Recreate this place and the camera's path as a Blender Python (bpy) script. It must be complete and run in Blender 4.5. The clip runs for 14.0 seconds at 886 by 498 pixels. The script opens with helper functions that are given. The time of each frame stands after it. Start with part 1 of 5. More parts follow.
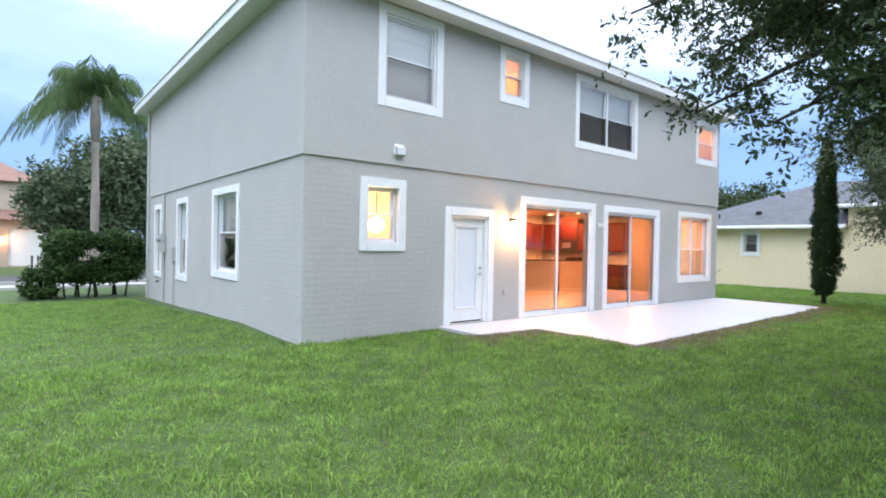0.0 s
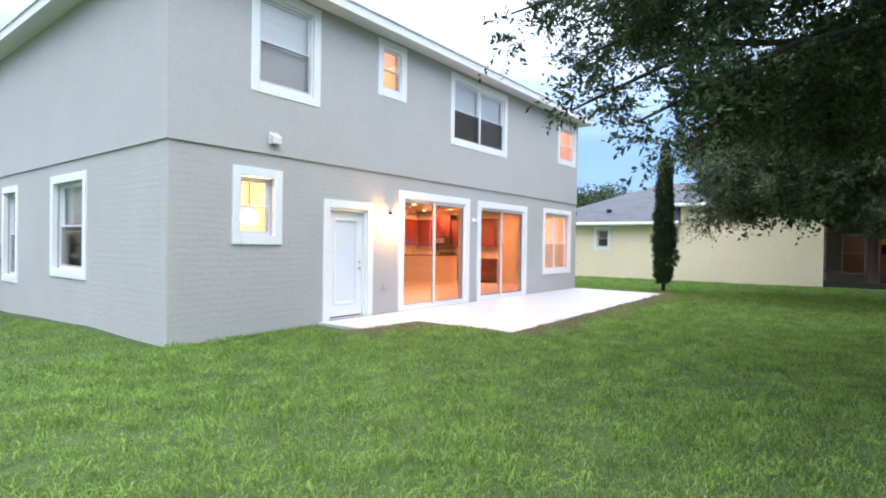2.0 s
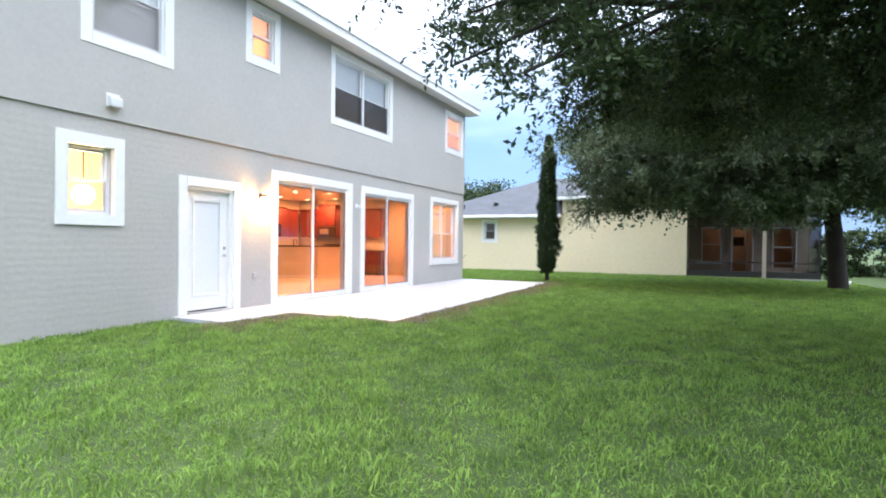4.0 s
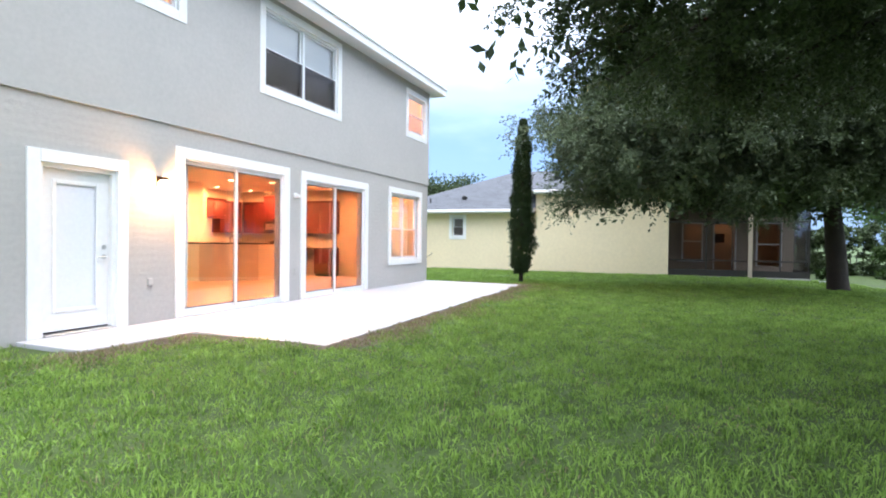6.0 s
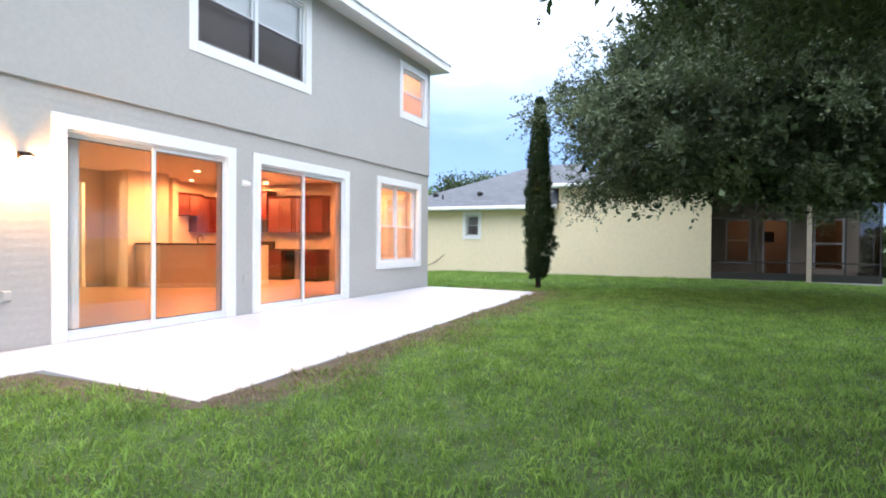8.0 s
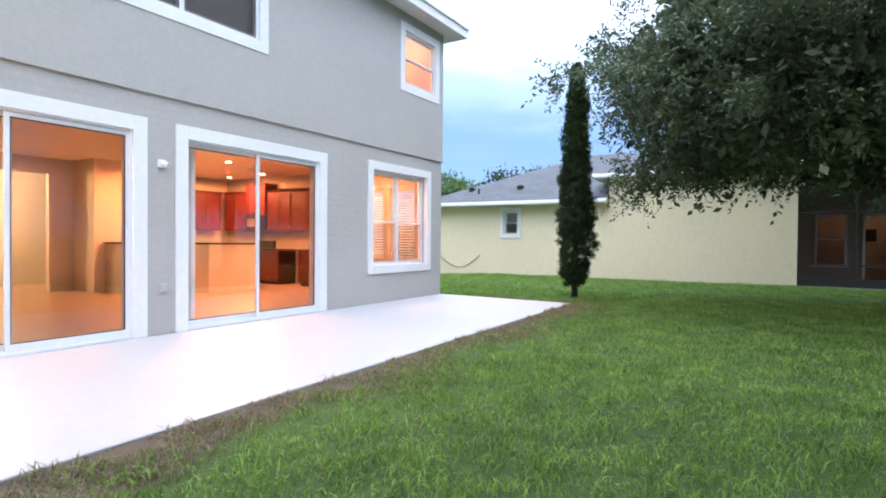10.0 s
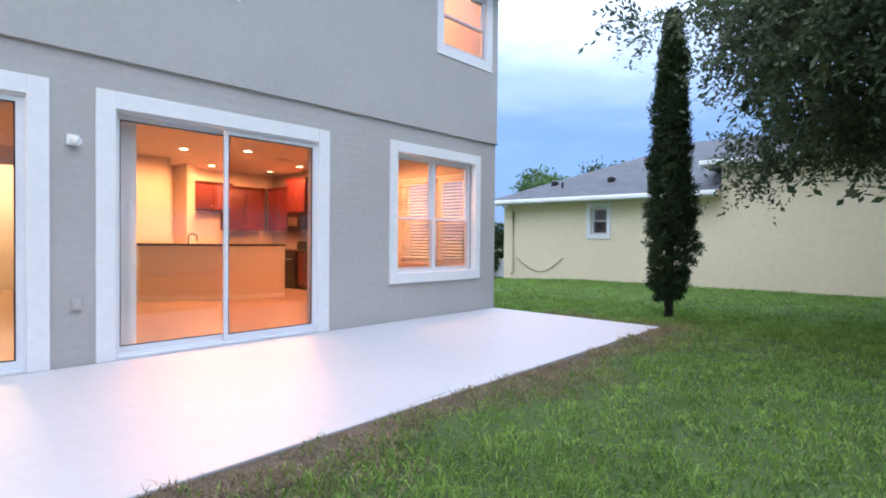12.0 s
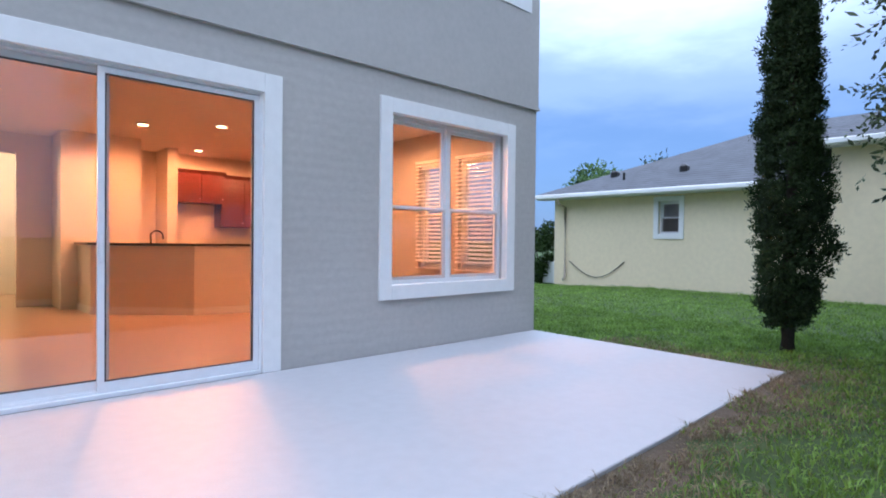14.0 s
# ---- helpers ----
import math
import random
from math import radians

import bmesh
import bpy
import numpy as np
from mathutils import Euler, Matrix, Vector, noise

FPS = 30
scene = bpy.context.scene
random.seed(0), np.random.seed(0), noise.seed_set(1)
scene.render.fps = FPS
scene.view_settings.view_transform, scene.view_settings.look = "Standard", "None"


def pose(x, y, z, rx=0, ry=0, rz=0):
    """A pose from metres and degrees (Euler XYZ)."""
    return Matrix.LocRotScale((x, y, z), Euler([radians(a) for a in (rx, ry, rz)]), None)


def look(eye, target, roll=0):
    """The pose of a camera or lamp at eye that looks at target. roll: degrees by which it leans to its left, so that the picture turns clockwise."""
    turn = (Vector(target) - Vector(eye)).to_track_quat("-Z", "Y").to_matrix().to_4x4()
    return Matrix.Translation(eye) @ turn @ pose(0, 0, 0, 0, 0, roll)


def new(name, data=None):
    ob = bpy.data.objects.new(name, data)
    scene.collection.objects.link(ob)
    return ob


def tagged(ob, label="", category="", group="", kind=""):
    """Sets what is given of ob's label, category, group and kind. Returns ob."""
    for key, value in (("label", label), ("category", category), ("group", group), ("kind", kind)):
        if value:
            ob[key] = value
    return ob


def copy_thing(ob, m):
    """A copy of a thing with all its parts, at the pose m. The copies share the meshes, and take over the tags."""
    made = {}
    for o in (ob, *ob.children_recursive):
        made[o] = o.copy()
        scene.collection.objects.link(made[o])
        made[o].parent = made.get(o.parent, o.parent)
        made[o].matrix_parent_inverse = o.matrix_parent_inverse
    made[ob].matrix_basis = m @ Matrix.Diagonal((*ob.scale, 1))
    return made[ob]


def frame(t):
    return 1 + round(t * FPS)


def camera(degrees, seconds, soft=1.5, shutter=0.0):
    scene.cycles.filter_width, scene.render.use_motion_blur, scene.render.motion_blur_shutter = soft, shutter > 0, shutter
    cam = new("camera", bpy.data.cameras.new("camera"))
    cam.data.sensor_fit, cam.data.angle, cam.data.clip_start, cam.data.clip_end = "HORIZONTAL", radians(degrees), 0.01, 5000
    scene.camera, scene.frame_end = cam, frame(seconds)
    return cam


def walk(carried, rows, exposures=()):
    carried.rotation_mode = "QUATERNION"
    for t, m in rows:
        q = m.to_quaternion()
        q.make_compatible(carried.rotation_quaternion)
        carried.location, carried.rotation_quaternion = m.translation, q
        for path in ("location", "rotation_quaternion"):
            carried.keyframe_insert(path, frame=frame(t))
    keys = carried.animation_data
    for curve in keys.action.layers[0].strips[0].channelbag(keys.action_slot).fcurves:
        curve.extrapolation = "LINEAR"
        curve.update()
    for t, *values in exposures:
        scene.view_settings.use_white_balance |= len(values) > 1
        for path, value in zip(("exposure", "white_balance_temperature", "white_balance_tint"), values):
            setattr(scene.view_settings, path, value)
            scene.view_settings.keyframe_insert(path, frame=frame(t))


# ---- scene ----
cam = camera(76.9, 14.0, soft=1.9)
PATH = [
    (0, (0.487, -0.144, 1.557), (1.78, 1.381, 1.542), 1.1),
    (0.5, (0.408, -0.11, 1.573), (1.794, 1.332, 1.548), 0.9),
    (1, (0.301, 0.014, 1.599), (1.804, 1.333, 1.577), 1.2),
    (1.5, (0.343, 0.024, 1.538), (1.902, 1.277, 1.516), 1.1),
    (2, (0.375, 0.001, 1.472), (1.983, 1.189, 1.456), 0.8),
    (2.5, (0.435, -0.038, 1.407), (2.108, 1.058, 1.392), 0.9),
    (3, (0.567, -0.072, 1.323), (2.302, 0.923, 1.312), 0.6),
    (3.5, (0.772, 0.004, 1.247), (2.541, 0.936, 1.232), 0.8),
    (4, (1.066, 0.209, 1.235), (2.873, 1.066, 1.215), 0.7),
    (6.5, (3.812, 1.008, 1.262), (5.663, 1.764, 1.231), 0.7),
    (7, (4.432, 1.064, 1.282), (6.277, 1.834, 1.247), 0.7),
    (7.5, (5.069, 1.229, 1.242), (6.9, 2.032, 1.211), 0.8),
    (8, (5.712, 1.263, 1.214), (7.523, 2.112, 1.186), 0.5),
    (10.5, (9.068, 1.477, 1.198), (10.74, 2.574, 1.166), 0.5),
    (11, (9.698, 1.583, 1.208), (11.324, 2.748, 1.175), 0.4),
    (11.5, (10.311, 1.781, 1.194), (11.869, 3.034, 1.162), 0.4),
    (12, (10.91, 1.933, 1.215), (12.403, 3.264, 1.184), 0.5),
    (12.5, (11.512, 2.213, 1.202), (12.934, 3.619, 1.169), 0.4),
    (13, (12.052, 2.488, 1.215), (13.445, 3.923, 1.185), 0.5),
    (13.5, (12.594, 2.894, 1.174), (13.96, 4.354, 1.149), 0.5),
    (14, (13.079, 3.296, 1.185), (14.437, 4.764, 1.157), 0.6),
]
EXPOSURES = [(0, 0.80, 5800, 11), (4, 1.10, 5880, 11), (6.5, 1.14, 5950, 11), (8, 1.06, 5900, 11), (10.5, 0.80, 5600, 12), (12, 0.54, 5450, 13), (14, 0.26, 5150, 13)]
walk(cam, [(t, look(eye, target, roll)) for t, eye, target, roll in PATH], EXPOSURES)

# ---- world: dusk sky, a dark blue cloud bank low down and bright cloud above ----
world = bpy.data.worlds.new("world")
scene.world = world
world.use_nodes = True
wn = world.node_tree
wn.nodes.clear()


def wnode(kind, **props):
    n = wn.nodes.new(kind)
    for k, v in props.items():
        setattr(n, k, v)
    return n


SUN_AZIMUTH, SUN_ELEVATION = radians(-150), radians(38)
coord = wnode("ShaderNodeTexCoord")
sky = wnode("ShaderNodeTexSky", sky_type="NISHITA", sun_disc=False, sun_elevation=SUN_ELEVATION, sun_rotation=SUN_AZIMUTH)
split = wnode("ShaderNodeSeparateXYZ")
wn.links.new(coord.outputs["Generated"], split.inputs[0])
stretch = wnode("ShaderNodeVectorMath", operation="MULTIPLY")
stretch.inputs[1].default_value = (1.6, 1.6, 5.0)
wn.links.new(coord.outputs["Generated"], stretch.inputs[0])
cloud = wnode("ShaderNodeTexNoise")
cloud.inputs["Scale"].default_value, cloud.inputs["Detail"].default_value, cloud.inputs["Roughness"].default_value = 1.7, 5.0, 0.55
wn.links.new(stretch.outputs[0], cloud.inputs["Vector"])
lift = wnode("ShaderNodeMath", operation="MULTIPLY_ADD")
lift.inputs[1].default_value, lift.inputs[2].default_value = 0.26, -0.13
wn.links.new(cloud.outputs["Fac"], lift.inputs[0])
height = wnode("ShaderNodeMath", operation="ADD")
wn.links.new(split.outputs["Z"], height.inputs[0])
wn.links.new(lift.outputs[0], height.inputs[1])
toward = wnode("ShaderNodeVectorMath", operation="DOT_PRODUCT")
toward.inputs[1].default_value = (-math.sin(-SUN_AZIMUTH), math.cos(SUN_AZIMUTH), 0)
wn.links.new(coord.outputs["Generated"], toward.inputs[0])
glow_side = wnode("ShaderNodeMath", operation="MULTIPLY_ADD")
glow_side.inputs[1].default_value = 0.02
wn.links.new(toward.outputs["Value"], glow_side.inputs[0])
wn.links.new(height.outputs[0], glow_side.inputs[2])
bank = wnode("ShaderNodeValToRGB")
bank.color_ramp.interpolation = "EASE"
for e, (p, c) in zip([bank.color_ramp.elements[0], bank.color_ramp.elements[1], bank.color_ramp.elements.new(0.3), bank.color_ramp.elements.new(0.34), bank.color_ramp.elements.new(0.5)],
                     [(0.0, (0.052, 0.090, 0.160, 1)), (1.0, (1.0, 0.98, 0.95, 1)), (0.12, (0.070, 0.112, 0.192, 1)), (0.24, (0.155, 0.192, 0.26, 1)), (0.42, (0.47, 0.50, 0.55, 1))]):
    e.position, e.color = p, c
wn.links.new(glow_side.outputs[0], bank.inputs[0])
mixer = wnode("ShaderNodeMix", data_type="RGBA", blend_type="ADD")
mixer.inputs[0].default_value = 0.01
wn.links.new(bank.outputs[0], mixer.inputs[6])
wn.links.new(sky.outputs[0], mixer.inputs[7])
back = wnode("ShaderNodeBackground")
back.inputs[1].default_value = 2.4
wn.links.new(mixer.outputs[2], back.inputs[0])
wn.links.new(back.outputs[0], wnode("ShaderNodeOutputWorld").inputs[0])

sun = new("sun", bpy.data.lights.new("sun", "SUN"))
sun.data.energy, sun.data.angle, sun.data.color = 0.15, radians(40), (1.0, 0.97, 0.93)
sun.matrix_world = look((0, 0, 0), (math.cos(SUN_ELEVATION) * -math.sin(SUN_AZIMUTH), math.cos(SUN_ELEVATION) * -math.cos(SUN_AZIMUTH), -math.sin(SUN_ELEVATION)))

WARM = (1.0, 0.34, 0.105)


def lamp(name, x, y, z, watts, radius=0.06, color=WARM):
    ob = new(name, bpy.data.lights.new(name, "POINT"))
    ob.data.energy, ob.data.shadow_soft_size, ob.data.color = watts, radius, color
    ob.location = (x, y, z)
    return ob


def downlight(name, x, y, z, watts, color=WARM):
    ob = new(name, bpy.data.lights.new(name, "SPOT"))
    ob.data.energy, ob.data.shadow_soft_size, ob.data.color = watts, 0.15, color
    ob.data.spot_size, ob.data.spot_blend = radians(179), 0.35
    ob.location = (x, y, z)
    return ob


# ---- materials ----
def material(name, base, rough=0.6, vary=0.15, scale=6.0, bump=0.0, bump_scale=120.0, metal=0.0, hue=None, random_amount=0.0, spec=0.5):
    """A surface with broad stains, fine grain and relief; sizes in metres."""
    m = bpy.data.materials.new(name)
    m.use_nodes = True
    nt = m.node_tree
    bsdf = nt.nodes["Principled BSDF"]
    bsdf.inputs["Roughness"].default_value, bsdf.inputs["Metallic"].default_value = rough, metal
    bsdf.inputs["Specular IOR Level"].default_value = spec
    tc = nt.nodes.new("ShaderNodeTexCoord")
    big, fine = nt.nodes.new("ShaderNodeTexNoise"), nt.nodes.new("ShaderNodeTexNoise")
    big.inputs["Scale"].default_value, fine.inputs["Scale"].default_value = scale * 0.2, scale * 4
    big.inputs["Detail"].default_value = 4
    for n in (big, fine):
        nt.links.new(tc.outputs["Object"], n.inputs["Vector"])
    add = nt.nodes.new("ShaderNodeMath")
    add.operation = "ADD"
    nt.links.new(big.outputs["Fac"], add.inputs[0])
    nt.links.new(fine.outputs["Fac"], add.inputs[1])
    last = add
    if random_amount:
        info = nt.nodes.new("ShaderNodeObjectInfo")
        r = nt.nodes.new("ShaderNodeMath")
        r.operation = "MULTIPLY_ADD"
        r.inputs[1].default_value = random_amount
        nt.links.new(info.outputs["Random"], r.inputs[0])
        nt.links.new(add.outputs[0], r.inputs[2])
        last = r
    ramp = nt.nodes.new("ShaderNodeMapRange")
    ramp.inputs[1].default_value, ramp.inputs[2].default_value = 0.6, 1.4
    nt.links.new(last.outputs[0], ramp.inputs[0])
    mix = nt.nodes.new("ShaderNodeMix")
    mix.data_type = "RGBA"
    other = hue or tuple(c * (1 - vary) for c in base)
    lighter = tuple(min(0.95, c * (1 + vary * 0.6)) for c in base)
    mix.inputs[6].default_value, mix.inputs[7].default_value = (*other, 1), (*lighter, 1)
    nt.links.new(ramp.outputs[0], mix.inputs[0])
    nt.links.new(mix.outputs[2], bsdf.inputs["Base Color"])
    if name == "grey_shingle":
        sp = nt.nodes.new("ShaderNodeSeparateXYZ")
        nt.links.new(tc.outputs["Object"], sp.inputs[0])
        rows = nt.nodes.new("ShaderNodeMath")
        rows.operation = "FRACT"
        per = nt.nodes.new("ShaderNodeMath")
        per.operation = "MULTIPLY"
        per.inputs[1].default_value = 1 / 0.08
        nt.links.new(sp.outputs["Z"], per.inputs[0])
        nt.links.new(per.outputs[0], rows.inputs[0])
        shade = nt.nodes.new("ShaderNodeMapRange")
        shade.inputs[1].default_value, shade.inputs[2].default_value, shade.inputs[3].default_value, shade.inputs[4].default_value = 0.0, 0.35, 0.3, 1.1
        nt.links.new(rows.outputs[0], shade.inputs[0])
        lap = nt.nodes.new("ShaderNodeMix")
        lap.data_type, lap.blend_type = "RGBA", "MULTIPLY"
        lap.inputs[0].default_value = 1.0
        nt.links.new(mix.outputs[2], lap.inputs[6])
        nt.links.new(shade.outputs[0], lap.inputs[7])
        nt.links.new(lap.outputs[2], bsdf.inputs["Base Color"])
    if bump:
        grain = nt.nodes.new("ShaderNodeTexNoise")
        grain.inputs["Scale"].default_value, grain.inputs["Detail"].default_value = bump_scale, 3
        nt.links.new(tc.outputs["Object"], grain.inputs["Vector"])
        b = nt.nodes.new("ShaderNodeBump")
        b.inputs["Strength"].default_value, b.inputs["Distance"].default_value = bump, 0.01
        nt.links.new(grain.outputs["Fac"], b.inputs["Height"])
        nt.links.new(b.outputs[0], bsdf.inputs["Normal"])
    return m


def add_courses(m, height, strength, offset=0.0):
    """Faint level courses showing through stucco."""
    nt = m.node_tree
    bsdf = nt.nodes["Principled BSDF"]
    tc = nt.nodes.new("ShaderNodeTexCoord")
    sp = nt.nodes.new("ShaderNodeSeparateXYZ")
    nt.links.new(tc.outputs["Object"], sp.inputs[0])
    wob = nt.nodes.new("ShaderNodeTexNoise")
    wob.inputs["Scale"].default_value = 3.0
    nt.links.new(tc.outputs["Object"], wob.inputs["Vector"])
    z = nt.nodes.new("ShaderNodeMath")
    z.operation = "MULTIPLY_ADD"
    z.inputs[1].default_value = 0.09
    nt.links.new(wob.outputs["Fac"], z.inputs[0])
    nt.links.new(sp.outputs["Z"], z.inputs[2])
    saw = nt.nodes.new("ShaderNodeMath")
    saw.operation = "PINGPONG"
    saw.inputs[1].default_value = height / 2
    nt.links.new(z.outputs[0], saw.inputs[0])
    b = nt.nodes.new("ShaderNodeBump")
    b.inputs["Strength"].default_value, b.inputs["Distance"].default_value = strength, 0.05
    nt.links.new(saw.outputs[0], b.inputs["Height"])
    old = bsdf.inputs["Normal"].links
    if old:
        nt.links.new(old[0].from_socket, b.inputs["Normal"])
    nt.links.new(b.outputs[0], bsdf.inputs["Normal"])
    return m


def glow(name, color, strength):
    m = bpy.data.materials.new(name)
    m.use_nodes = True
    bsdf = m.node_tree.nodes["Principled BSDF"]
    bsdf.inputs["Base Color"].default_value = (0.8, 0.8, 0.8, 1)
    bsdf.inputs["Emission Color"].default_value, bsdf.inputs["Emission Strength"].default_value = (*color, 1), strength
    return m


def glass(name, tint, reflect):
    m = bpy.data.materials.new(name)
    m.use_nodes = True
    nt = m.node_tree
    nt.nodes.clear()
    clear, gloss, mix, out = (nt.nodes.new(k) for k in ("ShaderNodeBsdfTransparent", "ShaderNodeBsdfGlossy", "ShaderNodeMixShader", "ShaderNodeOutputMaterial"))
    clear.inputs[0].default_value = (*tint, 1)
    gloss.inputs["Roughness"].default_value = 0.01
    facing, steep, amount = nt.nodes.new("ShaderNodeLayerWeight"), nt.nodes.new("ShaderNodeMath"), nt.nodes.new("ShaderNodeMath")
    facing.inputs[0].default_value = 0.5
    steep.operation, amount.operation = "POWER", "MULTIPLY_ADD"
    steep.inputs[1].default_value = 4.0
    amount.inputs[1].default_value, amount.inputs[2].default_value = 0.6, reflect
    nt.links.new(facing.outputs["Facing"], steep.inputs[0])
    nt.links.new(steep.outputs[0], amount.inputs[0])
    nt.links.new(amount.outputs[0], mix.inputs[0])
    nt.links.new(clear.outputs[0], mix.inputs[1])
    nt.links.new(gloss.outputs[0], mix.inputs[2])
    nt.links.new(mix.outputs[0], out.inputs[0])
    return m


def leaf_material(name, dark, light, through_light=0.25, rough=0.45, patch_scale=0.9, spread=0.6, detail=4):
    m = bpy.data.materials.new(name)
    m.use_nodes = True
    nt = m.node_tree
    bsdf = nt.nodes["Principled BSDF"]
    bsdf.inputs["Roughness"].default_value, bsdf.inputs["Specular IOR Level"].default_value = rough, 0.22
    geo = nt.nodes.new("ShaderNodeNewGeometry")
    tc = nt.nodes.new("ShaderNodeTexCoord")
    patch = nt.nodes.new("ShaderNodeTexNoise")
    patch.inputs["Scale"].default_value, patch.inputs["Detail"].default_value = patch_scale, detail
    nt.links.new(tc.outputs["Object"], patch.inputs["Vector"])
    add = nt.nodes.new("ShaderNodeMath")
    add.operation = "MULTIPLY_ADD"
    add.inputs[1].default_value = spread
    nt.links.new(geo.outputs["Random Per Island"], add.inputs[0])
    nt.links.new(patch.outputs["Fac"], add.inputs[2])
    rng = nt.nodes.new("ShaderNodeMapRange")
    rng.inputs[1].default_value, rng.inputs[2].default_value = 0.35, 1.15
    nt.links.new(add.outputs[0], rng.inputs[0])
    mix = nt.nodes.new("ShaderNodeMix")
    mix.data_type = "RGBA"
    mix.inputs[6].default_value, mix.inputs[7].default_value = (*dark, 1), (*light, 1)
    nt.links.new(rng.outputs[0], mix.inputs[0])
    nt.links.new(mix.outputs[2], bsdf.inputs["Base Color"])
    tr = nt.nodes.new("ShaderNodeBsdfTranslucent")
    nt.links.new(mix.outputs[2], tr.inputs[0])
    ms = nt.nodes.new("ShaderNodeMixShader")
    ms.inputs[0].default_value = through_light
    out = nt.nodes["Material Output"]
    nt.links.new(bsdf.outputs[0], ms.inputs[1])
    nt.links.new(tr.outputs[0], ms.inputs[2])
    nt.links.new(ms.outputs[0], out.inputs[0])
    return m


STUCCO_LOW = add_courses(material("stucco_lower", (0.450, 0.432, 0.405), 0.85, 0.10, 4, 0.35, 160), 0.10, 0.42)
STUCCO_UP = material("stucco_upper", (0.460, 0.445, 0.418), 0.85, 0.08, 4, 0.45, 170)
WHITE = material("white_paint", (0.80, 0.80, 0.79), 0.5, 0.06, 3, 0.1, 200)
VINYL = material("white_vinyl", (0.74, 0.76, 0.78), 0.35, 0.05, 5)
GLASS = glass("window_glass", (0.96, 0.965, 0.96), 0.07)
WINDOW_SCREEN = glass("window_insect_screen", (0.92, 0.90, 0.89), 0.0)
SCREEN_GLASS = glass("screened_glass", (0.90, 0.86, 0.84), 0.0)
DARK_SCREEN = glass("dark_window_screen", (0.66, 0.63, 0.62), 0.0)
FROST = material("frosted_panel", (0.73, 0.75, 0.79), 0.3, 0.06, 5)
CONCRETE = material("white_painted_concrete", (0.49, 0.49, 0.51), 0.45, 0.07, 2.5, 0.15, 60)
CREAM = material("cream_wall_paint", (0.72, 0.655, 0.56), 0.7, 0.05, 3)
CEILING = material("ceiling_paint", (0.76, 0.72, 0.66), 0.8, 0.04, 3, 0.2, 90)
TILE = material("beige_floor_tile", (0.42, 0.31, 0.235), 0.30, 0.16, 5)
CHERRY = material("cherry_wood", (0.095, 0.015, 0.011), 0.35, 0.35, 8)
COUNTER = material("dark_granite", (0.05, 0.03, 0.025), 0.2, 0.5, 60)
BLACK = material("black_enamel", (0.015, 0.014, 0.014), 0.3, 0.3, 8)
GASKET = material("dark_rubber", (0.07, 0.07, 0.08), 0.6, 0.2, 20)
STEEL = material("brushed_steel", (0.55, 0.54, 0.52), 0.3, 0.1, 20, metal=1.0)
BRONZE = material("dark_bronze", (0.05, 0.03, 0.02), 0.35, 0.2, 20, metal=0.8)
SLAT = material("white_blind_slat", (0.84, 0.84, 0.83), 0.5, 0.05, 5)
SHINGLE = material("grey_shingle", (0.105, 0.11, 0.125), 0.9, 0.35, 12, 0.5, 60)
SOFFIT = material("soffit_white", (0.66, 0.67, 0.68), 0.6, 0.06, 4)
YELLOW = material("pale_yellow_stucco", (0.83, 0.71, 0.48), 0.85, 0.08, 2, 0.3, 120)
SCREEN = glass("dark_insect_screen", (0.66, 0.66, 0.67), 0.0)
BRONZE_POST = material("bronze_post", (0.03, 0.027, 0.024), 0.5, 0.2, 10)
BARK = material("bark", (0.042, 0.034, 0.027), 0.95, 0.45, 10, 1.0, 25)
PALM_BARK = material("palm_bark", (0.27, 0.24, 0.20), 0.95, 0.3, 10, 0.8, 30)
# oak leaf made paler, so the light on the far crown is in its colour
LIT_OAK_LEAF = leaf_material("silvery_oak_leaf", (0.026, 0.038, 0.022), (0.20, 0.255, 0.135), 0.22, 0.6, 1.3, 0.35)
# the same leaf made darker, with the backlit boughs' shade in its colour
OAK_LEAF = leaf_material("oak_leaf", (0.019, 0.028, 0.014), (0.092, 0.130, 0.054), 0.22, 0.6)
CYPRESS_LEAF = leaf_material("cypress_leaf", (0.012, 0.022, 0.010), (0.05, 0.08, 0.026), 0.1, 0.75)
HEDGE_LEAF = leaf_material("hedge_leaf", (0.012, 0.026, 0.008), (0.065, 0.115, 0.026), 0.15, 0.6)
PALM_LEAF = leaf_material("palm_leaf", (0.045, 0.085, 0.03), (0.13, 0.20, 0.07), 0.3)
FAR_LEAF = leaf_material("far_leaf", (0.05, 0.09, 0.04), (0.16, 0.26, 0.08), 0.3)
GRASS = leaf_material("grass_blade", (0.068, 0.132, 0.023), (0.35, 0.53, 0.105), 0.35, 0.6, 2.2, 0.5, 6)
DRY_GRASS = leaf_material("dry_grass", (0.15, 0.12, 0.07), (0.42, 0.34, 0.22), 0.2, 0.8, 3.0, 0.5, 5)
LAWN = material("lawn_soil_and_thatch", (0.065, 0.105, 0.022), 0.95, 0.3, 3, 0.8, 40, hue=(0.04, 0.062, 0.016))
DIRT = material("bare_soil", (0.12, 0.09, 0.06), 0.98, 0.4, 12, 1.0, 40)
ASPHALT = material("asphalt", (0.06, 0.06, 0.065), 0.9, 0.2, 8, 0.5, 90)
PAVING = material("grey_concrete", (0.42, 0.41, 0.39), 0.8, 0.12, 4, 0.3, 60)
ROOF_TILE = material("brown_roof", (0.23, 0.13, 0.10), 0.9, 0.3, 10, 0.5, 30)
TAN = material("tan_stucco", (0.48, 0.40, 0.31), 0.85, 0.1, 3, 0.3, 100)
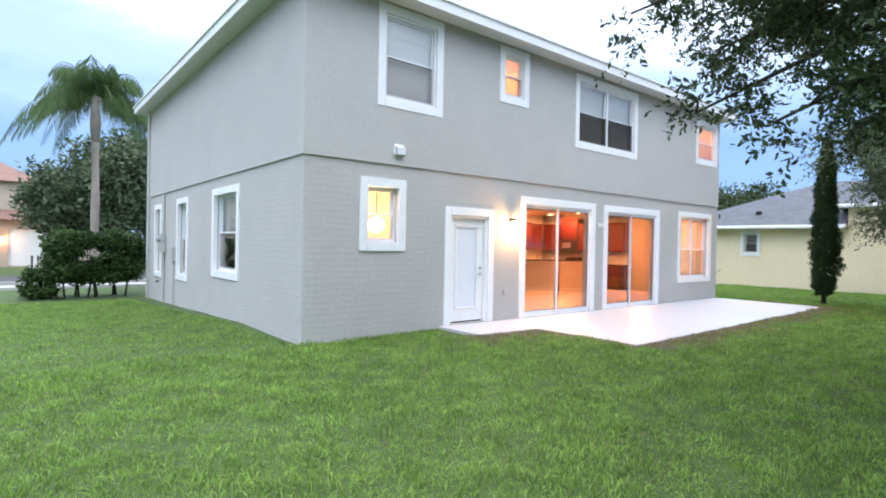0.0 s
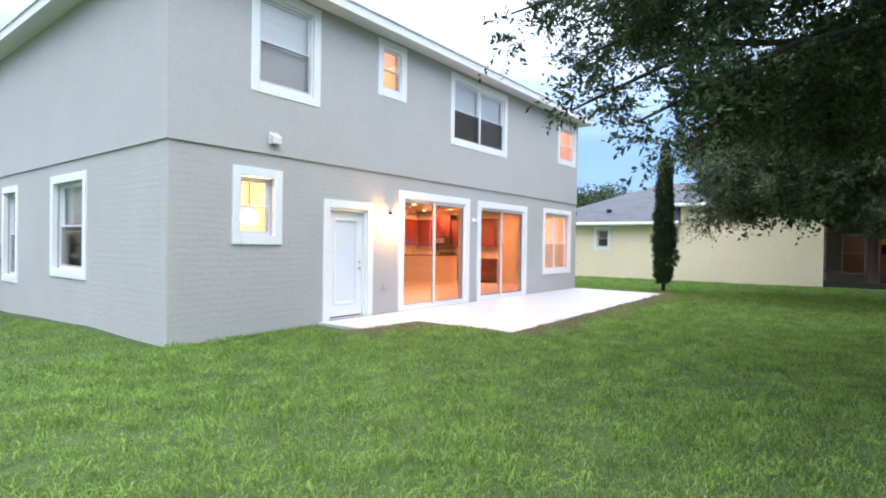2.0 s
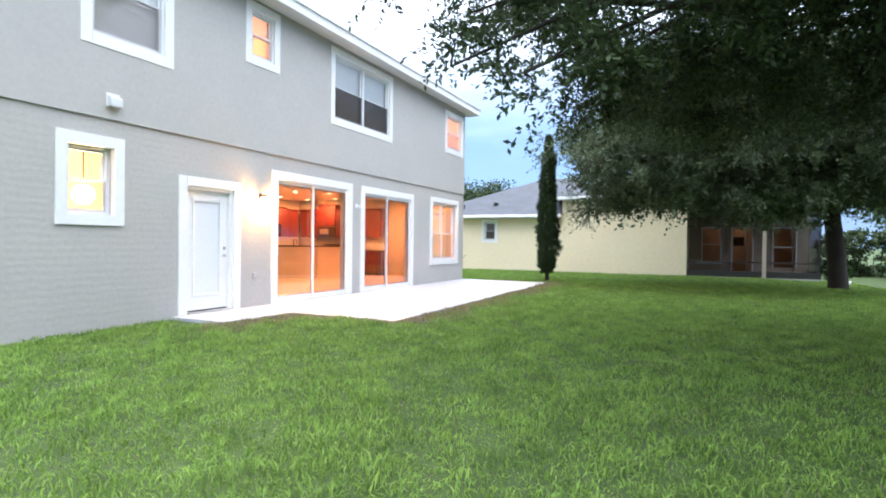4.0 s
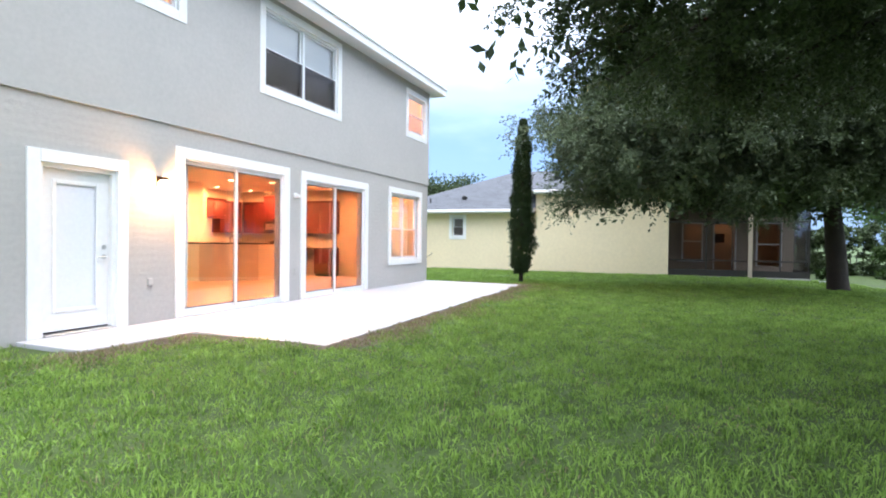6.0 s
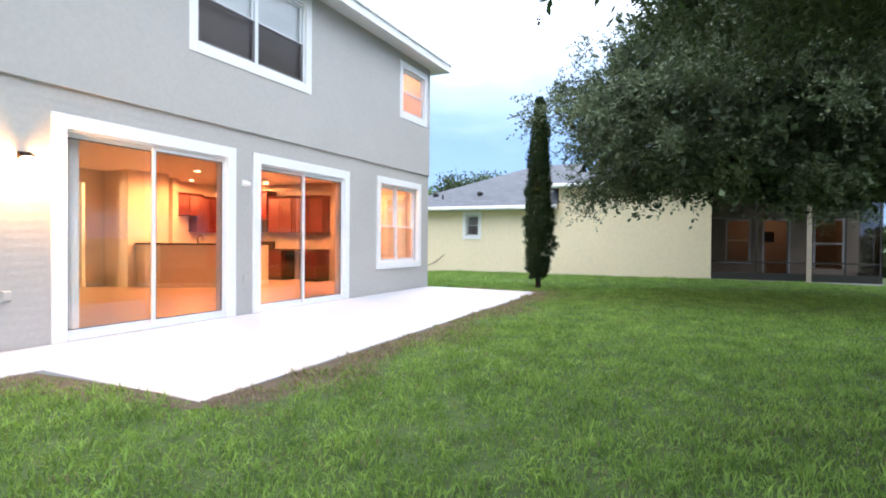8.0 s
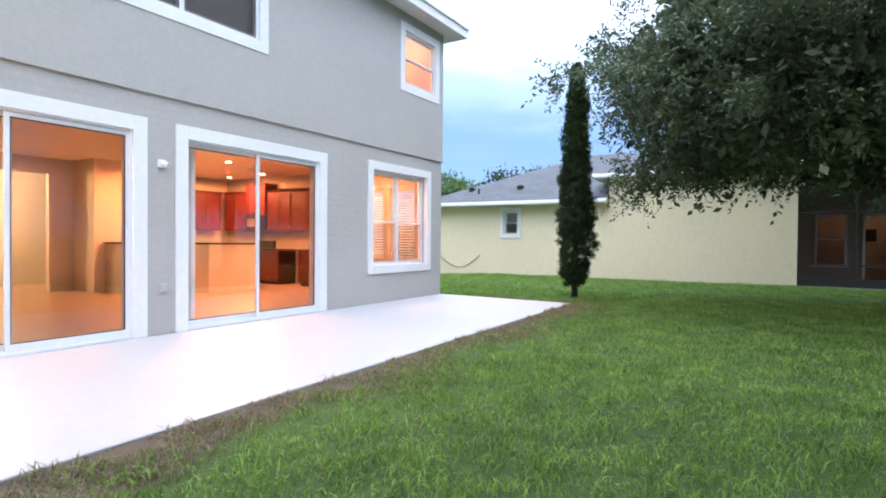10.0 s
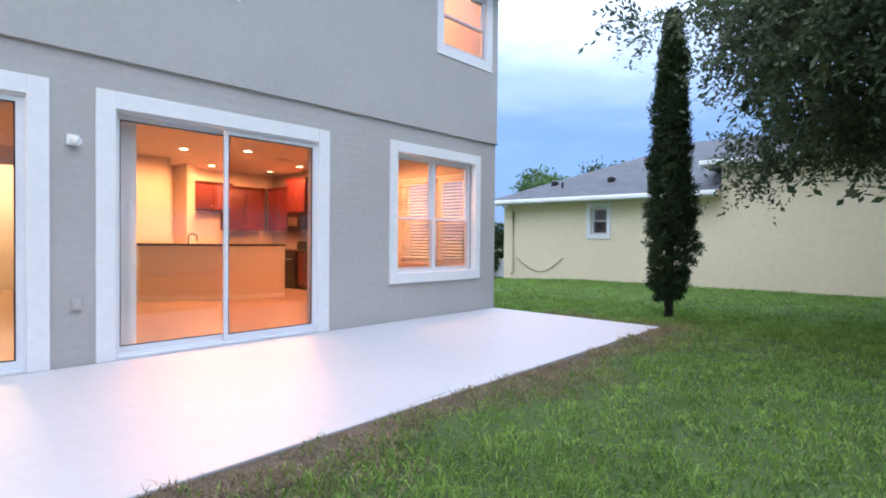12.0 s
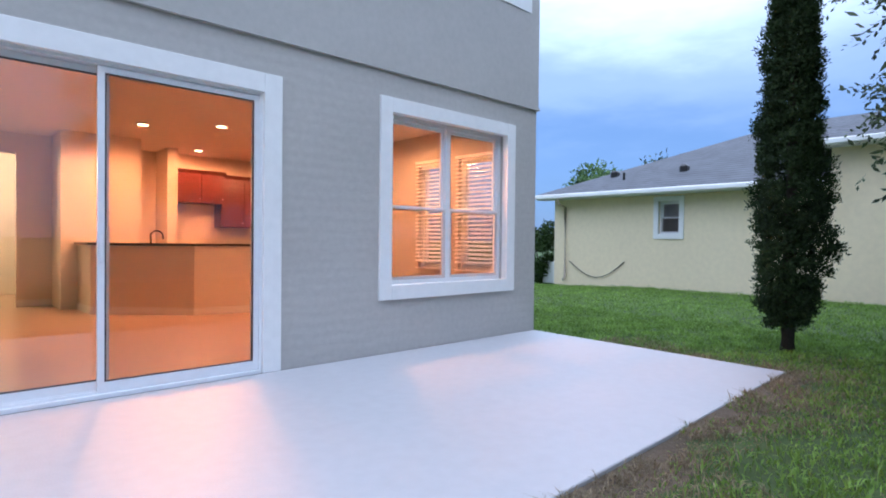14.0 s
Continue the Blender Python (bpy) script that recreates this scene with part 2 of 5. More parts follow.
PLASTIC = material("grey_plastic", (0.42, 0.41, 0.39), 0.5, 0.1, 10)
CAN_GLOW = glow("lamp_lens", (1.0, 0.62, 0.28), 14)
BULB_GLOW = glow("lantern_glass", (1.0, 0.66, 0.28), 30)
DIM_GLOW = glow("porch_lamp_glass", (1.0, 0.66, 0.34), 22)


# ---- building helpers ----
def box(bm, x0, x1, y0, y1, z0, z1, bevel=0.0):
    r = bmesh.ops.create_cube(bm, size=1.0, matrix=Matrix.Translation(((x0 + x1) / 2, (y0 + y1) / 2, (z0 + z1) / 2)) @ Matrix.Diagonal((abs(x1 - x0), abs(y1 - y0), abs(z1 - z0), 1)))
    if bevel:
        edges = list({e for v in r["verts"] for e in v.link_edges})
        bmesh.ops.bevel(bm, geom=edges, offset=bevel, segments=1, affect="EDGES")
    return bm


def boxed(*a, bevel=0.0):
    return box(bmesh.new(), *a, bevel=bevel)


def rod(bm, a, b, r0, r1=None, sides=10):
    a, b = Vector(a), Vector(b)
    r1 = r0 if r1 is None else r1
    m = Matrix.Translation((a + b) / 2) @ (b - a).to_track_quat("Z", "Y").to_matrix().to_4x4()
    bmesh.ops.create_cone(bm, cap_ends=True, segments=sides, radius1=r0, radius2=max(r1, 0.0005), depth=(b - a).length, matrix=m)
    return bm


def tube(bm, pts, radii, sides=8):
    """A tapered tube along points, closed at both ends."""
    pts = [Vector(p) for p in pts]
    rings = []
    for i, p in enumerate(pts):
        d = (pts[min(i + 1, len(pts) - 1)] - pts[max(i - 1, 0)]).normalized()
        q = d.to_track_quat("Z", "Y")
        rings.append([bm.verts.new(p + q @ Vector((math.cos(a) * radii[i], math.sin(a) * radii[i], 0))) for a in (2 * math.pi * k / sides for k in range(sides))])
    for lo, hi in zip(rings, rings[1:]):
        for k in range(sides):
            f = bm.faces.new((lo[k], lo[(k + 1) % sides], hi[(k + 1) % sides], hi[k]))
            f.smooth = True
    bm.faces.new(list(reversed(rings[0])))
    bm.faces.new(rings[-1])
    return bm


def mesh_of(bm, name, mat):
    me = bpy.data.meshes.new(name)
    bm.normal_update()
    bm.to_mesh(me)
    bm.free()
    me.materials.append(mat)
    return me


def part(name, bm, mat, parent=None, label=""):
    ob = new(name, mesh_of(bm, name, mat))
    ob.parent = parent
    return tagged(ob, label)


def again(ob, m):
    """Another object on the mesh of ob, under the same parent."""
    o = new(ob.name.split(".")[0], ob.data)
    o.parent = ob.parent
    o.matrix_basis = m
    return o


def thing(name, m, label, category, group="", kind=""):
    ob = new(name)
    ob.empty_display_size = 0.2
    ob.matrix_basis = m
    return tagged(ob, label, category, group, kind)


def structure(name, bm, mat, label, category="structure", m=None):
    ob = part(name, bm, mat)
    if m is not None:
        ob.matrix_basis = m
    return tagged(ob, label, category, "", "structure")


def from_arrays(name, verts, faces, mat, parent=None):
    """A mesh from computed arrays; all faces have the same number of corners."""
    verts, faces = np.asarray(verts, np.float32), np.asarray(faces, np.int32)
    me = bpy.data.meshes.new(name)
    n, k = faces.shape
    me.vertices.add(len(verts))
    me.vertices.foreach_set("co", verts.ravel())
    me.loops.add(n * k)
    me.loops.foreach_set("vertex_index", faces.ravel())
    me.polygons.add(n)
    me.polygons.foreach_set("loop_start", np.arange(0, n * k, k, dtype=np.int32))
    me.update(calc_edges=True)
    me.materials.append(mat)
    ob = new(name, me)
    ob.parent = parent
    return ob


def wall(bm, u0, u1, d0, d1, z0, z1, holes=()):
    """A wall along u with thickness d0..d1 and openings (u0, u1, z0, z1) that go through it."""
    us = sorted({u0, u1, *(u for h in holes for u in h[:2])})
    for a, b in zip(us, us[1:]):
        spans = sorted((h[2], h[3]) for h in holes if h[0] <= a + 1e-6 and h[1] >= b - 1e-6)
        z = z0
        for lo, hi in spans:
            if lo > z + 1e-6:
                box(bm, a, b, d0, d1, z, lo)
            z = hi
        if z < z1 - 1e-6:
            box(bm, a, b, d0, d1, z, z1)
    bmesh.ops.remove_doubles(bm, verts=bm.verts, dist=0.0005)
    return bm


REAR = Matrix.Translation((0, 8, 0))
SKEW = radians(2.7)
SIDE = Matrix.Translation((4.49, 8, 0)) @ Matrix(((-math.sin(SKEW), math.cos(SKEW), 0, 0), (-math.cos(SKEW), -math.sin(SKEW), 0, 0), (0, 0, 1, 0), (0, 0, 0, 1)))
NEXT_X = 28.12
NEXT = Matrix.Translation((NEXT_X, 0, 0)) @ Matrix(((0, 1, 0, 0), (-1, 0, 0, 0), (0, 0, 1, 0), (0, 0, 0, 1)))


def casing(parent, w, h, c, proud=0.03, sill=True, mat=WHITE):
    """Flat white band round an opening w wide and h high; the origin is the middle of its foot."""
    e = 0.004
    part("casing", boxed(-w / 2 - c, -w / 2 + e, -proud, 0.06, -c if sill else 0.002, h + c, bevel=0.003), mat, parent)
    part("casing", boxed(w / 2 - e, w / 2 + c, -proud, 0.06, -c if sill else 0.002, h + c, bevel=0.003), mat, parent)
    part("casing", boxed(-w / 2 + e, w / 2 - e, -proud, 0.06, h - e, h + c, bevel=0.003), mat, parent)
    if sill:
        part("window_sill", boxed(-w / 2 + e, w / 2 - e, -proud - 0.004, 0.06, -c, e, bevel=0.003), mat, parent)


def window(name, wall_m, u0, u1, z0, z1, cols=1, c=0.15, label="", deep=0.10, rail=0.5, screen=None):
    """A single-hung window in the opening u0..u1, z0..z1: casing, frame, upper and lower sash, a pane in each."""
    w, h = u1 - u0, z1 - z0
    ob = thing(name, wall_m @ Matrix.Translation(((u0 + u1) / 2, 0, z0)), label, "window", kind="structure")
    casing(ob, w, h, c)
    f = 0.045
    bm = bmesh.new()
    box(bm, -w / 2, -w / 2 + f, deep, deep + 0.08, 0, h)
    box(bm, w / 2 - f, w / 2, deep, deep + 0.08, 0, h)
    box(bm, -w / 2 + f, w / 2 - f, deep, deep + 0.08, h - f, h)
    box(bm, -w / 2 + f, w / 2 - f, deep, deep + 0.08, 0, f)
    for k in range(1, cols):
        x = -w / 2 + w * k / cols
        box(bm, x - 0.035, x + 0.035, deep, deep + 0.08, f, h - f)
    part("window_frame", bm, VINYL, ob)
    for k in range(cols):
        a = -w / 2 + w * k / cols + (f if k == 0 else 0.035)
        b = -w / 2 + w * (k + 1) / cols - (f if k == cols - 1 else 0.035)
        mid = h * rail
        for nm, lo, hi, d in (("lower_sash", f, mid + 0.02, deep + 0.012), ("upper_sash", mid - 0.02, h - f, deep + 0.044)):
            bm = bmesh.new()
            s = 0.035
            box(bm, a, a + s, d, d + 0.03, lo, hi)
            box(bm, b - s, b, d, d + 0.03, lo, hi)
            box(bm, a + s, b - s, d, d + 0.03, lo, lo + s)
            box(bm, a + s, b - s, d, d + 0.03, hi - s, hi)
            sash = part(nm, bm, VINYL, ob)
            p = part("pane", boxed(a + s, b - s, d + 0.012, d + 0.018, lo + s, hi - s), GLASS, sash)
            p.visible_shadow = False
        net = part("insect_screen", boxed(a, b, deep + 0.002, deep + 0.005, f, mid), screen or WINDOW_SCREEN, ob, "grey insect screen")
        net.visible_shadow = False
    return ob


def blind(wall_m, u0, u1, z0, z1, depth, tilt, label, pitch=0.045, deep=0.025, sway=0.25):
    """A horizontal blind hung behind a window: headrail, slats, bottom rail."""
    w, h = u1 - u0, z1 - z0
    ob = thing("window_blind", wall_m @ Matrix.Translation(((u0 + u1) / 2, depth, z1)), label, "blind")
    part("headrail", boxed(-w / 2, w / 2, -0.025, 0.025, -0.04, 0, bevel=0.004), SLAT, ob)
    n = int((h - 0.08) / pitch)
    bm = bmesh.new()
    for x0, x1, d0, d1, z in ((-w / 2, w / 2, -deep, 0.0, 0.0), (-w / 2, w / 2, 0.0, deep, 0.0)):
        box(bm, x0, x1, d0, d1, z - 0.0015, z + 0.0015)
    bmesh.ops.remove_doubles(bm, verts=bm.verts, dist=0.0003)
    first = part("slat", bm, SLAT, ob)
    rng = random.Random(int(u0 * 100))
    for k in range(n):
        m = pose(0, 0, -0.07 - k * pitch, tilt + rng.uniform(-4, 4), rng.uniform(-sway, sway), 0)
        if k == 0:
            first.matrix_basis = m
        else:
            again(first, m)
    part("bottom_rail", boxed(-w / 2, w / 2, -0.02, 0.02, -h, -h + 0.02, bevel=0.003), SLAT, ob)
    for x in (-w * 0.33, w * 0.33):
        part("cord", rod(bmesh.new(), (x, 0, -h), (x, 0, 0), 0.002, sides=5), SLAT, ob)
    return ob


# ---- ground: one sheet to the horizon ----
def ground_height(x, y):
    z = -0.045 - 0.33 * np.clip((y - 11) / 9.5, 0, 1) - 0.05 * np.clip((x - 20) / 8, 0, 1) - 0.04 * np.clip((7.2 - x) / 2, 0, 1)
    z = z - 0.06 * np.clip((-1.5 - y) / 3, 0, 1) * np.clip((x - 22) / 6, 0, 1)
    return z + 0.012 * np.sin(x * 1.7 + 0.6 * y) * np.cos(y * 1.3 - 0.4 * x)


def graded(lo, hi, step, far):
    near = np.arange(lo, hi + step / 2, step)
    out = np.geomspace(1, far, 14)
    return np.concatenate([lo - out[::-1], near, hi + out])


gx, gy = graded(-6, 30, 0.25, 2500), graded(-8, 26, 0.25, 2500)
X, Y = np.meshgrid(gx, gy)
Z = ground_height(X, Y)
nx, ny = len(gx), len(gy)
ii, jj = np.meshgrid(np.arange(nx - 1), np.arange(ny - 1))
a = (jj * nx + ii).ravel()
ground = from_arrays("ground", np.stack([X, Y, Z], -1).reshape(-1, 3), np.stack([a, a + 1, a + nx + 1, a + nx], -1), LAWN)
for p in ground.data.polygons:
    p.use_smooth = True
tagged(ground, "green lawn of mown broad-bladed grass, thin in places", "lawn", "", "structure")

# ---- patio slab ----
PATIO = [(7.30, 7.98), (7.30, 6.86), (8.78, 6.76), (8.70, 4.66), (18.97, 4.93), (19.10, 7.98)]
bm = bmesh.new()
top = [bm.verts.new((x, y, 0.0)) for x, y in PATIO]
low = [bm.verts.new((x, y, -0.2)) for x, y in PATIO]
bm.faces.new(top)
bm.faces.new(list(reversed(low)))
for k in range(len(PATIO)):
    n = (k + 1) % len(PATIO)
    bm.faces.new((top[k], low[k], low[n], top[n]))
bmesh.ops.recalc_face_normals(bm, faces=bm.faces)
bmesh.ops.bevel(bm, geom=[e for e in bm.edges if all(v.co.z > -0.01 for v in e.verts)], offset=0.006, segments=1, affect="EDGES")
structure("patio", bm, CONCRETE, "white painted concrete patio slab behind the grey house", "patio")

# ---- the grey house ----
H_BAND, H_EAVE, X_L, X_R, DEEP = 2.955, 5.79, 4.49, 19.12, 12.5
SMALL, DOOR, SL1, SL2, BIG = (5.67, 6.33, 1.58, 2.55), (7.57, 8.60, 0.0, 2.15), (9.73, 12.15, 0.0, 2.485), (12.855, 15.26, 0.0, 2.48), (16.67, 18.515, 0.71, 2.54)
UP1, UP2, UP3, UP4 = (5.98, 7.15, 4.11, 5.60), (8.99, 9.60, 4.71, 5.59), (11.57, 14.01, 4.08, 5.55), (17.66, 18.82, 4.36, 5.45)
structure("wall_rear_lower", wall(bmesh.new(), X_L, X_R, 0, 0.2, -0.4, H_BAND, [SMALL, DOOR, SL1, SL2, BIG]), STUCCO_LOW, "taupe grey stucco rear wall, ground floor", "wall", REAR)
structure("wall_rear_upper", wall(bmesh.new(), X_L - 0.02, X_R + 0.02, -0.02, 0.2, H_BAND + 0.03, H_EAVE, [UP1, UP2, UP3, UP4]), STUCCO_UP, "taupe grey stucco rear wall, upper floor", "wall", REAR)
S1, S2, S3 = (-4.89, -3.27, 0.89, 2.57), (-8.40, -7.45, 0.61, 2.54), (-11.45, -10.70, 0.54, 2.50)
structure("wall_side_lower", wall(bmesh.new(), -DEEP, -0.2, 0, 0.2, -0.6, H_BAND, [S1, S2, S3]), STUCCO_LOW, "grey stucco side wall, ground floor", "wall", SIDE)
structure("wall_side_upper", wall(bmesh.new(), -DEEP, -0.2, -0.02, 0.2, H_BAND + 0.03, H_EAVE), STUCCO_UP, "grey stucco side wall, upper floor", "wall", SIDE)
FAR_SIDE = Matrix.Translation((X_R, 0, 0)) @ Matrix.Rotation(radians(90), 4, "Z")
FS1, FS2 = (8.58, 9.28, 0.76, 2.42), (9.46, 10.20, 0.76, 2.42)
structure("wall_far_side", wall(bmesh.new(), 8.2, 20.6, 0, 0.2, -0.6, H_EAVE, [FS1, FS2]), STUCCO_LOW, "grey stucco far side wall", "wall", FAR_SIDE)
structure("wall_front", boxed(5.0, X_R - 0.2, 20.4, 20.6, -0.6, H_EAVE), STUCCO_LOW, "grey stucco street front", "wall")
structure("trim_band", boxed(X_L - 0.035, X_R + 0.035, -0.035, 0.1, H_BAND, H_BAND + 0.03), STUCCO_UP, "narrow stucco drip edge between the floors", "trim", REAR)
structure("trim_band_side", boxed(-DEEP, 0.0, -0.035, 0.1, H_BAND, H_BAND + 0.03), STUCCO_UP, "narrow stucco drip edge between the floors", "trim", SIDE)

# eaves: soffit, fascia and a hipped shingle roof
E = 0.40
bm = bmesh.new()
foot = [(X_L - E, 8 - E), (X_R + E, 8 - E), (X_R + E, 20.6 + E), (X_L - E + 0.6, 20.6 + E)]
lowv = [bm.verts.new((x, y, H_EAVE)) for x, y in foot]
upv = [bm.verts.new((x, y, H_EAVE + 0.02)) for x, y in foot]
bm.faces.new(list(reversed(lowv)))
bm.faces.new(upv)
for k in range(4):
    n = (k + 1) % 4
    bm.faces.new((lowv[k], lowv[n], upv[n], upv[k]))
structure("soffit", bm, SOFFIT, "white soffit under the eaves", "soffit")
bm = bmesh.new()
for k in range(4):
    (ax, ay), (bx, by) = foot[k], foot[(k + 1) % 4]
    d = Vector((bx - ax, by - ay, 0))
    q = bmesh.new()
    box(q, -0.02, d.length + 0.02, -0.025, 0.0, -0.02, 0.19)
    box(q, -0.04, d.length + 0.04, -0.06, 0.0, 0.16, 0.20)
    q.transform(Matrix.Translation((ax, ay, H_EAVE)) @ Matrix.Rotation(math.atan2(d.y, d.x), 4, "Z"))
    me = bpy.data.meshes.new("tmp")
    q.to_mesh(me)
    bm.from_mesh(me)
    q.free()
    bpy.data.meshes.remove(me)
structure("fascia", bm, WHITE, "white painted fascia board with a drip edge", "fascia")
bm = bmesh.new()
r = 0.06
z0, rise, cx0, cx1, cy = H_EAVE + 0.2, 3.0, X_L + 6.4, X_R - 6.4, 14.6
q = [bm.verts.new(v) for v in ((X_L - E - r, 8 - E - r, z0), (X_R + E + r, 8 - E - r, z0), (X_R + E + r, 21.0 + r, z0), (X_L - E - r + 0.6, 21.0 + r, z0), (cx0, cy, z0 + rise), (cx1, cy, z0 + rise))]
for f in ((0, 1, 5, 4), (1, 2, 5), (2, 3, 4, 5), (3, 0, 4), (3, 2, 1, 0)):
    bm.faces.new([q[i] for i in f])
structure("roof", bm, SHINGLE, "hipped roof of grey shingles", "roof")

# windows of the house
window("window_1", REAR, *SMALL[:2], *SMALL[2:], label="small white single-hung window in the grey wall, lit inside")
window("window_2", REAR, *BIG[:2], *BIG[2:], cols=2, label="double white single-hung window over the patio, lit inside", rail=0.46)
window("window_3", REAR, *UP1[:2], *UP1[2:], label="white upper window with closed white blinds", deep=0.02)
window("window_4", REAR, *UP2[:2], *UP2[2:], label="narrow white upper window, lit orange inside", deep=0.02)
window("window_5", REAR, *UP3[:2], *UP3[2:], cols=2, label="wide double white upper window with blinds behind dark lower screens", deep=0.02, screen=DARK_SCREEN)
window("window_6", REAR, *UP4[:2], *UP4[2:], label="white upper window near the eave, lit orange inside", deep=0.02)
window("window_7", SIDE, *S1[:2], *S1[2:], label="white side window with a half-drawn blind")
window("window_8", SIDE, *S2[:2], *S2[2:], label="tall narrow white side window")
window("window_9", SIDE, *S3[:2], *S3[2:], label="tall narrow white side window near the front")

# two windows with blinds in the far side wall of the breakfast corner
for name, (y0, y1, z0, z1) in (("window_11", FS1), ("window_12", FS2)):
    window(name, FAR_SIDE, y0, y1, z0, z1, c=0.12, label="white single-hung window in the far side wall", deep=0.06)
    blind(FAR_SIDE, y0 - 0.02, y1 + 0.02, z0 - 0.01, z1 + 0.03, 0.24, -34, "white horizontal blind with open slats in the breakfast corner", 0.060, 0.025, sway=0.9)
blind(REAR, 5.99, 7.14, 4.13, 5.59, 0.145, -70, "white closed horizontal blind in the upper window")
blind(REAR, 11.59, 12.77, 4.10, 5.54, 0.145, -62, "white horizontal blind in the wide upper window")
blind(REAR, 12.81, 13.99, 4.10, 5.54, 0.145, -62, "white horizontal blind in the wide upper window")
blind(SIDE, -4.86, -3.30, 1.62, 2.55, 0.215, -50, "white half-drawn horizontal blind in the side window")


# entry door with a long frosted light
def entry_door():
    w, h = DOOR[1] - DOOR[0], DOOR[3]
    ob = thing("door_1", REAR @ Matrix.Translation(((DOOR[0] + DOOR[1]) / 2, 0, 0.0)), "closed white exterior door with a tall frosted glass light", "door", kind="structure")
    casing(ob, w, h, 0.15, sill=False)
    bm = bmesh.new()
    box(bm, -w / 2, -w / 2 + 0.06, 0.02, 0.18, 0, h)
    box(bm, w / 2 - 0.06, w / 2, 0.02, 0.18, 0, h)
    box(bm, -w / 2 + 0.06, w / 2 - 0.06, 0.02, 0.18, h - 0.06, h)
    part("door_frame", bm, WHITE, ob)
    part("threshold", boxed(-w / 2 + 0.06, w / 2 - 0.06, -0.03, 0.18, 0.0, 0.025, bevel=0.004), STEEL, ob, "aluminium threshold")
    a, b, lo, hi, d = -w / 2 + 0.064, w / 2 - 0.064, 0.045, h - 0.064, 0.09
    leaf_w = 0.17
    bm = bmesh.new()
    box(bm, a, a + leaf_w, d, d + 0.045, lo, hi)
    box(bm, b - leaf_w, b, d, d + 0.045, lo, hi)
    box(bm, a + leaf_w, b - leaf_w, d, d + 0.045, lo, lo + 0.26)
    box(bm, a + leaf_w, b - leaf_w, d, d + 0.045, hi - 0.16, hi)
    leaf = part("door_leaf", bm, WHITE, ob)
    bm = bmesh.new()
    x0, x1, z0, z1 = a + leaf_w, b - leaf_w, lo + 0.26, hi - 0.16
    for q in ((x0 - 0.03, x0 + 0.02, z0 - 0.03, z1 + 0.03), (x1 - 0.02, x1 + 0.03, z0 - 0.03, z1 + 0.03)):
        box(bm, q[0], q[1], d - 0.015, d, q[2], q[3], bevel=0.005)
    for q in ((z0 - 0.03, z0 + 0.02), (z1 - 0.02, z1 + 0.03)):
        box(bm, x0 + 0.02, x1 - 0.02, d - 0.015, d, q[0], q[1], bevel=0.005)
    part("glass_moulding", bm, WHITE, leaf)
    part("frosted_light", boxed(x0, x1, d + 0.012, d + 0.022, z0, z1), FROST, leaf, "tall frosted glass light")
    bm = bmesh.new()
    rod(bm, (b - 0.07, d - 0.01, 1.10), (b - 0.07, d, 1.10), 0.032)
    rod(bm, (b - 0.07, d - 0.03, 1.10), (b - 0.07, d - 0.01, 1.10), 0.018)
    part("deadbolt", bm, STEEL, leaf, "steel deadbolt")
    bm = bmesh.new()
    rod(bm, (b - 0.07, d - 0.01, 0.97), (b - 0.07, d, 0.97), 0.032)
    rod(bm, (b - 0.07, d - 0.05, 0.97), (b - 0.07, d - 0.01, 0.97), 0.012)
    rod(bm, (b - 0.07, d - 0.05, 0.97), (b - 0.18, d - 0.05, 0.965), 0.011, 0.008)
    part("lever_handle", bm, STEEL, leaf, "steel lever handle")
    part("sweep", boxed(a + 0.01, b - 0.01, d - 0.004, d + 0.04, 0.026, 0.044), BLACK, leaf, "black rubber door sweep")
    return ob


entry_door()


